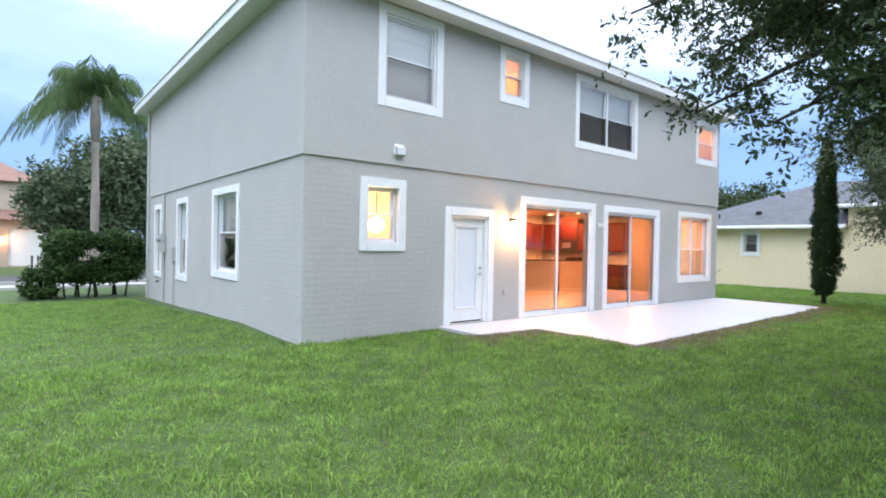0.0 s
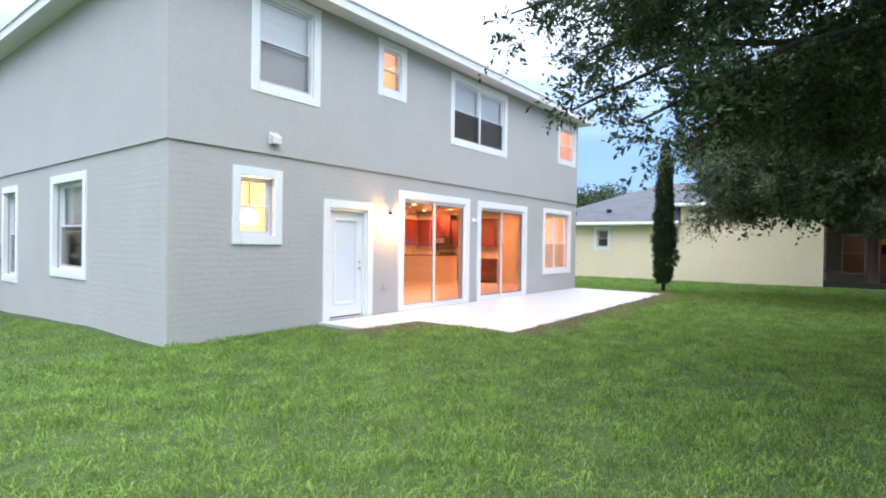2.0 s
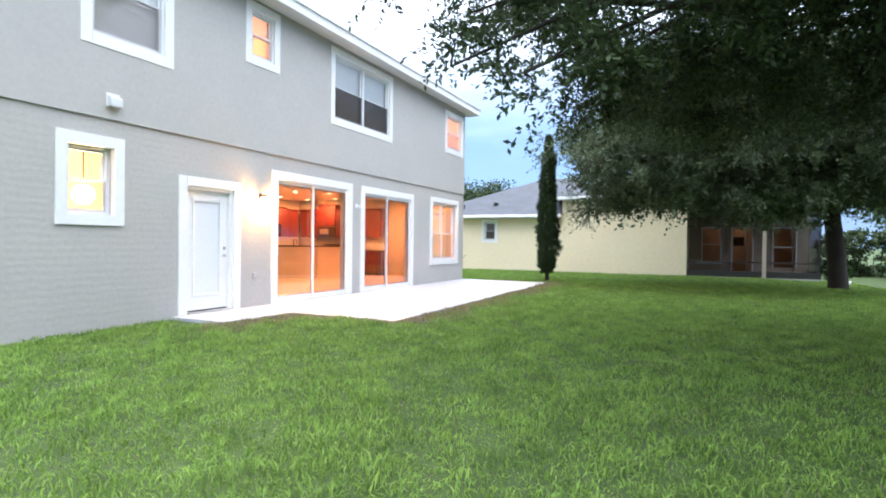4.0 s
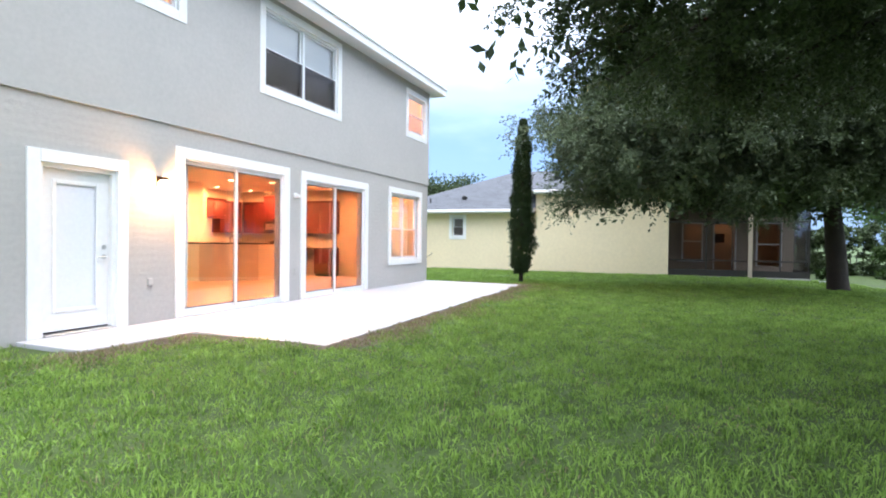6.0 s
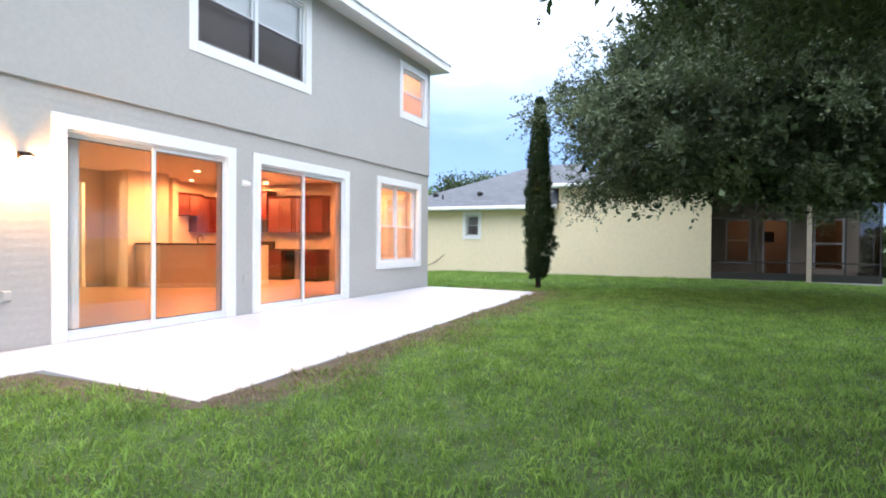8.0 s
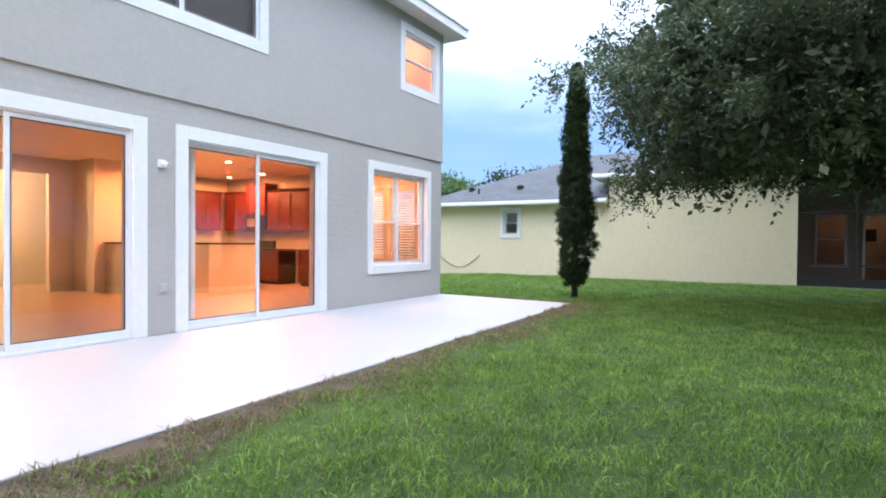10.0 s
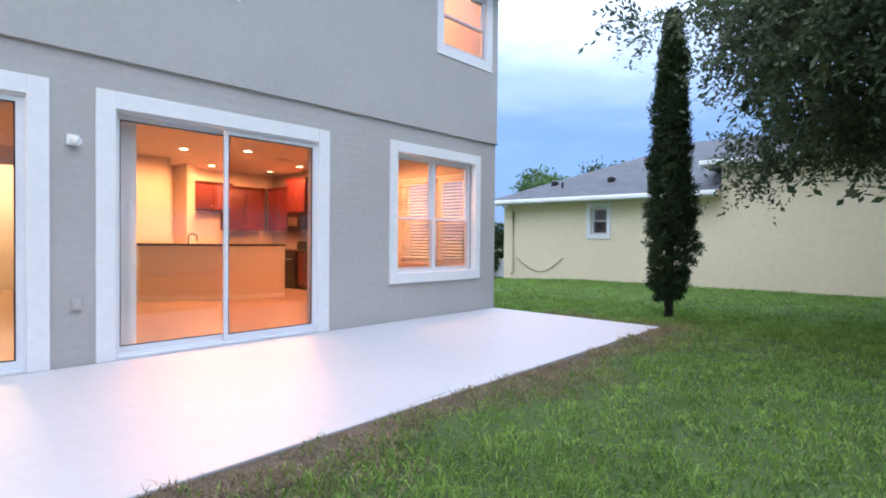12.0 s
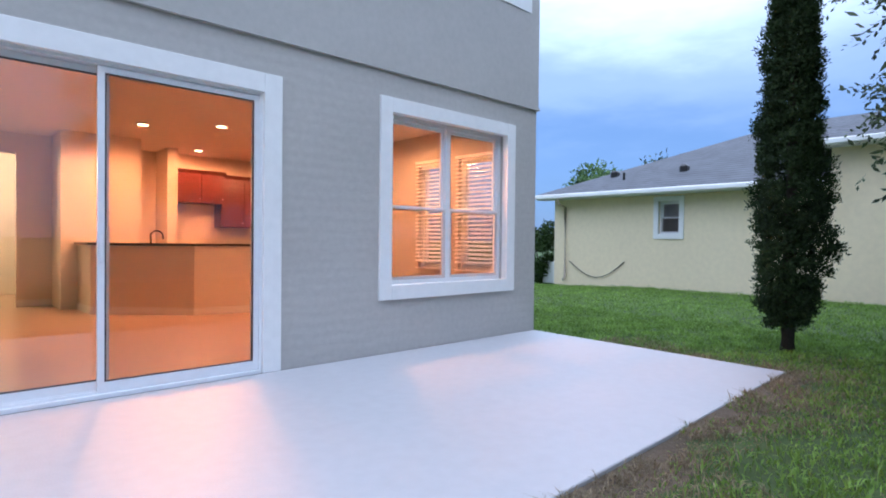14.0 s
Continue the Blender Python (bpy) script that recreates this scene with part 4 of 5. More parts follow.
for u0, u1, z0, z1 in ((-0.5, 0.4, 0.5, 2.2), (2.5, 3.5, 0.3, 2.2), (0.8, 1.75, 0.0, 2.2)):
    bm = bmesh.new()
    for q in ((u0, u0 + 0.07, z0, z1), (u1 - 0.07, u1, z0, z1), (u0 + 0.07, u1 - 0.07, z1 - 0.07, z1), (u0 + 0.07, u1 - 0.07, (z0 + z1) / 2 - 0.03, (z0 + z1) / 2 + 0.03) if z0 > 0.1 else (u0 + 0.07, u1 - 0.07, 0.0, 0.04)):
        box(bm, q[0], q[1], 2.96, 3.06, q[2], q[3])
    house_part("porch_window_frame", bm, WHITE)
house_part("porch_sill", boxed(-0.7, 0.45, 2.9, 3.0, 0.42, 0.5, bevel=0.01), WHITE)
house_part("picture", boxed(1.0, 1.5, 5.96, 5.998, 1.3, 1.75), BLACK, NL, "dark framed picture")
house_part("post", boxed(1.88, 2.02, -0.05, 0.1, -0.5, 2.92), TAN, NL, "tan lanai post")
for u in (0.35, 1.3, 2.95, 3.90):
    house_part("screen_post", boxed(u, u + 0.05, 0.02, 0.07, -0.4, 2.92), BRONZE_POST)
for z in (0.55, 2.1):
    house_part("screen_rail", boxed(-1.05, 3.98, 0.025, 0.065, z, z + 0.05), BRONZE_POST)
house_part("kick_plate", boxed(-1.05, 3.98, 0.03, 0.06, -0.3, 0.2), BRONZE_POST)
scr = house_part("insect_screen", boxed(-1.05, 3.98, 0.042, 0.046, 0.2, 2.92), SCREEN)
scr.visible_shadow = False
end = house_part("insect_screen", boxed(3.93, 3.934, 0.07, 3.0, 0.2, 2.92), SCREEN)
end.visible_shadow = False
house_part("kick_plate", boxed(3.92, 3.95, 0.07, 3.0, -0.3, 0.2), BRONZE_POST)
house_part("door_sill", boxed(0.40, 1.30, -0.05, 0.02, -0.2, -0.15), VINYL)


def roof_sheet(bm, pts, faces):
    v = [bm.verts.new(p) for p in pts]
    for f in faces:
        bm.faces.new([v[i] for i in f])
    return bm


ex = NEXT_X - 0.42
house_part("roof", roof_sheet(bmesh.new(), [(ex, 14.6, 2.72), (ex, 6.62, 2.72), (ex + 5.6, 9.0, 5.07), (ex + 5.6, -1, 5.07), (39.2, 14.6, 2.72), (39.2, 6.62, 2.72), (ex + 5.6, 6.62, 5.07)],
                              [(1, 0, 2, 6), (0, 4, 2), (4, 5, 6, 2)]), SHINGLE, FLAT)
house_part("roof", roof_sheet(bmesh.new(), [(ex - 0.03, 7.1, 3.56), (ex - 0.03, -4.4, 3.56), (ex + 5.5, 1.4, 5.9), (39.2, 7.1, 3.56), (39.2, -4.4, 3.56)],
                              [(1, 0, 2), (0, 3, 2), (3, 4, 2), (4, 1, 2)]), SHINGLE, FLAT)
for y0, y1, z in ((6.62, 14.6, 2.54), (-4.4, 7.1, 3.38)):
    bm = bmesh.new()
    box(bm, ex - 0.02, ex + 0.02, y0, y1, z, z + 0.17)
    box(bm, ex - 0.13, ex - 0.02, y0, y1, z + 0.02, z + 0.15, bevel=0.02)
    house_part("gutter", bm, WHITE, FLAT)
    house_part("soffit", boxed(ex + 0.02, NEXT_X - 0.04, y0 + 0.02, y1 - 0.02, z, z + 0.02), SOFFIT, FLAT)
house_part("eave_end", boxed(ex, NEXT_X - 0.04, 6.60, 6.64, 2.54, 2.74), TAN, FLAT)
house_part("eave_end", boxed(ex, 39.2, 7.08, 7.12, 3.38, 3.56), WHITE, FLAT)
bm = bmesh.new()
tube(bm, [(ex - 0.07, 13.75, 2.56), (ex - 0.05, 13.75, 2.42), (NEXT_X - 0.06, 13.75, 2.30), (NEXT_X - 0.05, 13.75, 0.1), (NEXT_X - 0.15, 13.75, 0.0)], [0.04] * 5)
house_part("downspout", bm, TAN, FLAT)
for y, s in ((12.6, 1.0), (10.4, 1.0)):
    bm = boxed(ex + 1.25, ex + 1.5, y - 0.12, y + 0.12, 3.2, 3.46, bevel=0.05)
    house_part("roof_vent", bm, BLACK, FLAT, "black roof vent")
house_part("vent_pipe", rod(bmesh.new(), (ex + 0.95, 12.05, 3.05), (ex + 0.95, 12.05, 3.32), 0.04), BLACK, FLAT)
bm = bmesh.new()
tube(bm, [(NEXT_X - 0.03, 13.6 - 1.9 * k / 8, 0.75 - 0.55 * math.sin(math.pi * k / 8 * 0.93) - 0.15 * (1 - k / 8)) for k in range(9)], [0.012] * 9, 6)
house_part("cable", bm, BLACK, FLAT, "slack black cable on the wall")
window("window_10", NEXT, *NW[:2], *NW[2:], c=0.13, label="small white single-hung window in the yellow wall")
structure("wall_next_room", boxed(NEXT_X + 1.5, NEXT_X + 1.6, 9.0, 11.6, 0, 2.5), PLASTIC, "grey curtained room behind the small window", "wall")
lamp("lanai_room_glow", 32.8, 3.6, 2.4, 4, 0.1, (1.0, 0.5, 0.25))
lamp("lanai_room_glow", 32.8, -1.2, 2.4, 15, 0.1, (1.0, 0.5, 0.25))


# ---- foliage ----
def leaves(centres, spread, count, size, rng, up=0.3, narrow=0.42, outward=None):
    """Small pointed leaves scattered round the centres: arrays of vertices and four-cornered faces."""
    centres = np.asarray(centres, float)
    n = len(centres) * count
    c = np.repeat(centres, count, 0)
    s = np.repeat(np.broadcast_to(np.asarray(spread, float).reshape(-1, 1), (len(centres), 1)), count, 0)
    g = np.clip(rng.normal(size=(n, 3)), -1.7, 1.7)
    p = c + g * s * np.array([1, 1, 0.75])
    d = rng.normal(size=(n, 3))
    d[:, 2] = d[:, 2] * 0.6 + up
    if outward is not None:
        d += outward * (g / (np.linalg.norm(g, axis=1, keepdims=True) + 1e-6))
    d /= np.linalg.norm(d, axis=1, keepdims=True)
    side = np.cross(d, rng.normal(size=(n, 3)))
    side /= np.linalg.norm(side, axis=1, keepdims=True) + 1e-9
    L = size * rng.uniform(0.6, 1.3, (n, 1))
    W = L * narrow * 0.5
    v = np.stack([p, p + d * L * 0.45 + side * W, p + d * L, p + d * L * 0.45 - side * W], 1).reshape(-1, 3)
    return v, np.arange(n * 4).reshape(-1, 4)


def sprays(centres, outward, count, length, per, leaf, rng, droop=0.3, narrow=0.45, loose=0.8):
    """Leafy twigs that spring from the centres, their leaves set alternately along them and facing the sky more than not."""
    centres, outward = np.asarray(centres, float), np.asarray(outward, float)
    n = len(centres) * count
    base = np.repeat(centres, count, 0) + rng.normal(size=(n, 3)) * 0.06
    d = np.repeat(outward, count, 0) * 0.75 + rng.normal(size=(n, 3)) * loose
    d[:, 2] -= droop * 0.6
    d /= np.linalg.norm(d, axis=1, keepdims=True)
    L = length * rng.uniform(0.5, 1.25, (n, 1))
    t = np.tile(np.linspace(0.12, 1.0, per), n)[:, None] + rng.normal(size=(n * per, 1)) * 0.03
    d, L, base = np.repeat(d, per, 0), np.repeat(L, per, 0), np.repeat(base, per, 0)
    p = base + d * L * t
    p[:, 2:] -= droop * L * t ** 2 * 0.5
    up = np.array([0, 0, 0.9]) + rng.normal(size=p.shape) * 0.55
    lateral = np.cross(d, up)
    lateral /= np.linalg.norm(lateral, axis=1, keepdims=True) + 1e-9
    turn = np.where(np.arange(n * per) % 2, 1.0, -1.0)[:, None]
    a = d * 0.65 + lateral * turn * 0.85 + rng.normal(size=p.shape) * 0.3
    a /= np.linalg.norm(a, axis=1, keepdims=True)
    w = np.cross(a, up)
    w /= np.linalg.norm(w, axis=1, keepdims=True) + 1e-9
    S = leaf * rng.uniform(0.6, 1.25, (n * per, 1))
    W = S * narrow * 0.5
    v = np.stack([p, p + a * S * 0.5 + w * W, p + a * S, p + a * S * 0.5 - w * W], 1).reshape(-1, 3)
    return v


def limb_points(a, b, rise, rng, n=7, wander=0.25):
    a, b = np.array(a, float), np.array(b, float)
    t = np.linspace(0, 1, n)[:, None]
    p = a + (b - a) * t + np.array([0, 0, rise]) * np.sin(np.pi * t) ** 0.8
    w = rng.normal(size=(n, 3)) * wander
    w[0] = w[-1] = 0
    return p + w * np.sin(np.pi * t)


def oak(name, base, trunk_top, trunk_r, tips, label, seed, heart, leaf=0.08, per=13, twigs=9, spray=0.4, droop=0.3, narrow=0.5, rise=1.0, along=(0.35, 1.0), clumps=9, extra=(), mat=OAK_LEAF, canopy=None):
    rng = np.random.default_rng(seed)
    ob = thing(name, Matrix.Translation(base), label, "tree")
    b = Vector(base)
    bm = bmesh.new()
    tt = Vector(trunk_top) - b
    tube(bm, [(0, 0, -0.15), (0.0, 0.0, 0.1), (tt.x * 0.3 + 0.05, tt.y * 0.3, tt.z * 0.45), tuple(tt)], [trunk_r * 1.5, trunk_r * 1.12, trunk_r * 0.95, trunk_r * 0.8], 12)
    part("trunk", bm, BARK, ob)
    centres = []
    for tip in tips:
        pts = limb_points(tt, np.array(tip) - np.array(base), rise, rng)
        r = np.linspace(trunk_r * 0.42, 0.012, len(pts))
        part("limb", tube(bmesh.new(), [tuple(p) for p in pts], list(r), 7), BARK, ob)
        for f in np.linspace(along[0], along[1], clumps):
            k = f * (len(pts) - 1)
            i = min(int(k), len(pts) - 2)
            p = pts[i] + (pts[i + 1] - pts[i]) * (k - i)
            off = rng.normal(size=3) * np.array([0.48, 0.48, 0.28]) * (1.15 - 0.75 * f)
            q = p + off
            centres.append(q)
            if rng.random() < 0.5:
                part("twig", tube(bmesh.new(), [tuple(p), tuple((p + q) / 2 + np.array([0, 0, 0.05])), tuple(q)], [0.014, 0.009, 0.004], 5), BARK, ob)
    centres = np.array(centres + [np.array(e) - np.array(base) for e in extra])
    away = centres - (np.array(heart) - np.array(base))
    away[:, 2] *= 0.7
    away /= np.linalg.norm(away, axis=1, keepdims=True) + 1e-9
    v = sprays(centres, away, twigs, spray, per, leaf, rng, droop, narrow)
    if canopy is not None:
        v = np.concatenate([v, sprays(canopy - np.array(base), np.tile([0.0, 0.0, 0.2], (len(canopy), 1)), 6, 0.7, 8, 0.20, rng, 0.2, 0.5)])
    from_arrays("crown", v, np.arange(len(v)).reshape(-1, 4), mat, ob)
    return ob


# the near oak, whose boughs hang over the lawn
rng = np.random.default_rng(15)
over = []
while len(over) < 760:
    x, y = rng.uniform(5.4, 13.5), rng.uniform(-5.5, 3.6)
    if y < 3.6 - 0.035 * (x - 6) ** 2 and (x - 9.8) ** 2 / 30 + (y + 2.5) ** 2 / 42 < 1:
        low_bough = 3.05 + 0.05 * (x - 8) if (x > 7.6 and y < 1.7) else 3.25 + 0.11 * x
        over.append((x, y, low_bough + abs(rng.normal()) * 0.75))
# unseen clumps overhead, added to keep sky light off the lawn
while len(over) < 930:
    x, y = rng.uniform(0.5, 7.0), rng.uniform(-6.0, 1.6)
    over.append((x, y, 4.9 + abs(rng.normal()) * 0.6))
# high crown layer out of view, added only to shade the grass below
high = []
while len(high) < 640:
    x, y = rng.uniform(0.5, 12.0), rng.uniform(-9.5, 0.2)
    if (x - 8.5) ** 2 / 60 + (y + 4.2) ** 2 / 34 < 1:
        high.append((x, y, max(5.3, 2.2 + 0.5 * math.hypot(x, y)) + abs(rng.normal()) * 0.6))
# unseen hanging skirt south of the path, added to darken the lawn
while len(high) < 1500:
    x, y = rng.uniform(-1.5, 13.0), rng.uniform(-10.5, -2.7)
    if y < -2.3 - 0.05 * max(x - 4, 0) and (x - 6.5) ** 2 / 60 + (y + 6.0) ** 2 / 24 < 1:
        high.append((x, y, rng.uniform(2.3, 6.0)))
oak("oak_tree", (9.8, -5.8, -0.15), (9.7, -5.4, 3.0), 0.27,
    [(5.2, 1.5, 2.55), (5.7, 2.35, 2.85), (5.6, 3.0, 3.95), (6.7, 2.6, 3.75), (8.5, 1.9, 3.45), (6.1, 1.5, 3.65), (7.6, 0.2, 4.1), (9.6, 0.6, 4.3),
     (11.2, -0.6, 4.6), (7.0, -1.6, 4.4), (12.6, -3.0, 4.8), (7.4, 1.2, 4.8), (9.0, -1.2, 4.6), (6.4, 0.2, 4.6), (10.5, 1.0, 5.4), (8.0, 2.4, 5.2), (9.5, 1.55, 2.98), (8.8, 1.9, 3.08), (10.5, 0.5, 3.0), (11.5, 0.0, 3.1), (12.5, -1.0, 3.2), (2.5, -1.5, 5.2), (3.5, -3.5, 5.4)],
    "spreading oak with small shade-darkened leaves, boughs over the lawn and unseen shading foliage", 11, (9.5, -3.5, 4.5), leaf=0.074, per=15, twigs=14, spray=0.36, droop=0.35, narrow=0.46, rise=1.1, along=(0.3, 1.0), clumps=24, extra=over, canopy=np.array(high))

# the far oak by the screened porch, a rounded crown with a drooping skirt
rng = np.random.default_rng(5)
tips, extra = [], []
for k in range(46):
    az, el = rng.uniform(0, 2 * math.pi), math.asin(rng.uniform(-0.35, 0.95))
    R = rng.uniform(0.75, 1.0)
    tips.append((20.8 + 4.8 * R * math.cos(az) * math.cos(el), -0.95 + 5.55 * R * math.sin(az) * math.cos(el), 4.05 + (3.5 if el > 0 else 4.7) * R * math.sin(el)))
for k in range(150):
    az, el = rng.uniform(0, 2 * math.pi), math.asin(rng.uniform(-0.40, 0.92))
    R = rng.uniform(0.66, 1.0)
    c = np.array((20.8 + 4.9 * R * math.cos(az) * math.cos(el), -0.95 + 5.8 * R * math.sin(az) * math.cos(el), 4.05 + (3.7 if el > 0 else 4.7) * R * math.sin(el)))
    for q in range(11):
        p = c + rng.normal(size=3) * np.array([0.52, 0.52, 0.18])
        p[2] -= 0.14 * ((p[0] - c[0]) ** 2 + (p[1] - c[1]) ** 2)
        extra.append(tuple(p))
for k in range(4):
    extra.append((20.6 + rng.normal() * 0.4, 3.75 + rng.normal() * 0.35, 4.6 + rng.normal() * 0.35))
core = []
while len(core) < 1900:
    p = rng.normal(size=3)
    p *= rng.uniform(0.3, 0.96) / np.linalg.norm(p)
    q = (20.8 + 4.8 * p[0], -0.95 + 5.6 * p[1], 4.1 + 3.6 * p[2])
    if q[2] > 2.5:
        core.append(q)
oak("oak_tree", (22.6, -3.6, -0.3), (22.3, -3.3, 2.6), 0.27, tips, "large rounded dark green oak with drooping lower branches", 7, (20.9, -1.3, 3.6), leaf=0.090, per=17, twigs=10, spray=0.55, droop=0.4, narrow=0.42, rise=0.6, along=(0.45, 1.0), clumps=7, extra=extra, mat=LIT_OAK_LEAF, canopy=np.array(core))


def cypress():
    base, h = (20.36, 5.30, -0.04), 5.08
    rng = np.random.default_rng(3)
    ob = thing("cypress", Matrix.Translation(base), "tall narrow ragged column cypress on the lawn", "tree")
    part("trunk", tube(bmesh.new(), [(0, 0, -0.1), (0, 0, 0.3), (0.03, 0, 2.5), (0, 0.02, h - 0.2)], [0.11, 0.085, 0.05, 0.01], 9), BARK, ob)
    cs = []
    for k in range(1700):
        z = h * rng.uniform(0.05, 1.0) ** 0.95
        f = z / h
        r = np.interp(f, [0.0, 0.05, 0.12, 0.2, 0.35, 0.5, 0.7, 0.85, 0.95, 1.0], [0.04, 0.15, 0.28, 0.37, 0.37, 0.29, 0.235, 0.17, 0.09, 0.02])
        a = rng.uniform(0, 2 * math.pi)
        r *= 0.78 + 0.30 * math.sin(a * 3 + z * 2.3) * math.sin(z * 4.1) + rng.uniform(-0.12, 0.2)
        cs.append((r * math.cos(a), r * math.sin(a), z))
    v, f = leaves(cs, 0.045, 70, 0.048, rng, up=0.9, narrow=0.35)
    from_arrays("foliage", v, f, CYPRESS_LEAF, ob)


cypress()


def bush(name, centre, radii, count, label, seed, mat=HEDGE_LEAF, leaf=0.12, per=80, stems=0, category="bush"):
    rng = np.random.default_rng(seed)
    ob = thing(name, Matrix.Translation(centre), label, category)
    cs = []
    for k in range(count):
        p = rng.normal(size=3)
        p /= np.linalg.norm(p)
        p = np.sign(p) * np.abs(p) ** 0.6
        p *= rng.uniform(0.72, 1.0)
        cs.append(p * np.array(radii) + np.array([0, 0, radii[2]]) + (np.array([0, 0, 0.45]) if stems else 0))
    v, f = leaves(cs, 0.12, per, leaf, rng, up=0.3, narrow=0.55)
    from_arrays("foliage", v, f, mat, ob)
    for k in range(max(stems, 3)):
        a = rng.uniform(0, 6.28)
        x, y = rng.uniform(-0.7, 0.7) * radii[0], rng.uniform(-0.6, 0.6) * radii[1]
        part("stem", tube(bmesh.new(), [(x, y, -0.15), (x + 0.1 * math.cos(a), y + 0.1 * math.sin(a), 0.5), (x + 0.2 * math.cos(a), y + 0.2 * math.sin(a), 1.3)], [0.04, 0.03, 0.015], 6), BARK, ob)
    return ob


# ---- towards the street ----
bush("hedge", (3.72, 21.9, -0.35), (1.42, 0.75, 0.82), 420, "clipped dark green hedge with bare stems below", 21, stems=9, category="hedge")
bush("shrub", (2.2, 21.6, -0.33), (0.45, 0.4, 0.42), 45, "low round green shrub beside the hedge", 22)
bush("shrub", (29.0, 15.3, -0.2), (0.7, 0.6, 1.0), 90, "leafy green shrub at the corner of the yellow house", 23)
ob = thing("air_conditioner", Matrix.Translation((28.9, 14.7, -0.2)), "pale outdoor air conditioner beside the yellow house", "air conditioner")
part("case", boxed(-0.35, 0.35, -0.3, 0.3, 0, 0.75, bevel=0.03), VINYL, ob)
part("grille", rod(bmesh.new(), (0, 0, 0.75), (0, 0, 0.78), 0.26, sides=18), BLACK, ob)


def palm(base, h, seed, label, fronds=46, length=3.5):
    rng = np.random.default_rng(seed)
    ob = thing("palm_tree", Matrix.Translation(base), label, "palm tree")
    part("trunk", tube(bmesh.new(), [(0, 0, -0.2), (0, 0, 0.3), (0.03, 0, h * 0.6), (0, 0, h)], [0.24, 0.2, 0.17, 0.15], 12), PALM_BARK, ob)
    part("crownshaft", tube(bmesh.new(), [(0, 0, h), (0, 0, h + 0.9), (0, 0, h + 2.2)], [0.17, 0.21, 0.08], 10), PALM_BARK, ob, "pale woody leaf bases")
    for k in range(fronds):
        az, el = 2 * math.pi * k / fronds * 2.618 + rng.uniform(-0.2, 0.2), rng.uniform(0.15, 1.35)
        L = length * rng.uniform(0.8, 1.1)
        pts = []
        for t in np.linspace(0, 1, 9):
            r = L * (t * math.cos(el) * (1 - 0.15 * t))
            z = h + 1.9 + L * (t * math.sin(el) - 0.85 * t ** 2.4 * (0.6 + 0.4 * math.cos(el)))
            pts.append(np.array([r * math.cos(az), r * math.sin(az), z]))
        rib = part("frond", tube(bmesh.new(), [tuple(p) for p in pts], list(np.linspace(0.03, 0.005, 9)), 5), PALM_LEAF, ob)
        V, F = [], []
        side0 = np.array([-math.sin(az), math.cos(az), 0])
        for j in range(44):
            t = 0.12 + 0.88 * j / 43
            q = t * 8
            i = min(int(q), 7)
            p = pts[i] + (pts[i + 1] - pts[i]) * (q - i)
            for sgn in (1, -1):
                ln = 0.9 * math.sin(math.pi * min(1, 0.18 + 0.8 * t)) + 0.12
                d = side0 * sgn * 0.55 + (pts[i + 1] - pts[i]) * 0.9 + np.array([0, 0, -0.95 + rng.uniform(-0.3, 0.45)])
                d /= np.linalg.norm(d)
                w = np.array([0, 0, 0.03]) + (pts[i + 1] - pts[i]) * 0.11
                n0 = len(V)
                V += [p - w * 0.5, p + d * ln * 0.5 + w * 0.5, p + d * ln + np.array([0, 0, -0.12]), p + d * ln * 0.5 - w * 0.5]
                F.append((n0, n0 + 1, n0 + 2, n0 + 3))
        from_arrays("plume", V, F, PALM_LEAF, rib)


palm((4.45, 27.2, -0.4), 6.0, 31, "tall queen palm with drooping feathery fronds")


def tree_far(base, h, r, seed, label, mat=OAK_LEAF, count=260, per=50, leaf=0.34):
    rng = np.random.default_rng(seed)
    ob = thing("street_tree", Matrix.Translation(base), label, "tree")
    part("trunk", tube(bmesh.new(), [(0, 0, -0.3), (0, 0, h * 0.3), (0.1, 0, h * 0.6)], [0.22, 0.18, 0.06], 8), BARK, ob)
    cs = []
    for k in range(count):
        p = rng.normal(size=3)
        p /= np.linalg.norm(p)
        cs.append(p * rng.uniform(0.5, 1.0) * np.array([r, r, h * 0.36]) * (1 + 0.25 * math.sin(p[0] * 7 + seed) * math.sin(p[2] * 6)) + np.array([0, 0, h * 0.64]))
    for k in range(5):
        q = cs[k * 7]
        part("limb", tube(bmesh.new(), [(0, 0, h * 0.28), tuple(np.array(q) * 0.5 + np.array([0, 0, h * 0.15])), tuple(q)], [0.12, 0.07, 0.02], 6), BARK, ob)
    v, f = leaves(cs, r * 0.16, per, leaf, rng)
    from_arrays("crown", v, f, mat, ob)


tree_far((5.0, 38.5, -0.4), 6.3, 2.3, 41, "dark street tree with a broad crown", LIT_OAK_LEAF)
tree_far((7.2, 36.0, -0.4), 7.6, 3.0, 42, "dark street tree with a tall crown", LIT_OAK_LEAF)
tree_far((9.2, 40.0, -0.4), 8.2, 3.2, 43, "dark street tree with a tall crown", LIT_OAK_LEAF)
tree_far((46.0, 23.5, -0.4), 6.6, 2.2, 44, "bright green tree beyond the yellow house", FAR_LEAF)
tree_far((50.0, 21.0, -0.4), 6.8, 2.6, 45, "dark green tree beyond the yellow house")
tree_far((55.0, 20.5, -0.4), 7.6, 2.8, 46, "dark green tree beyond the yellow house")
tree_far((38.0, -14.0, -0.4), 8.0, 3.6, 47, "green tree far behind the porch", FAR_LEAF)
tree_far((44.0, -12.0, -0.4), 9.0, 4.0, 48, "green tree far behind the porch", FAR_LEAF)

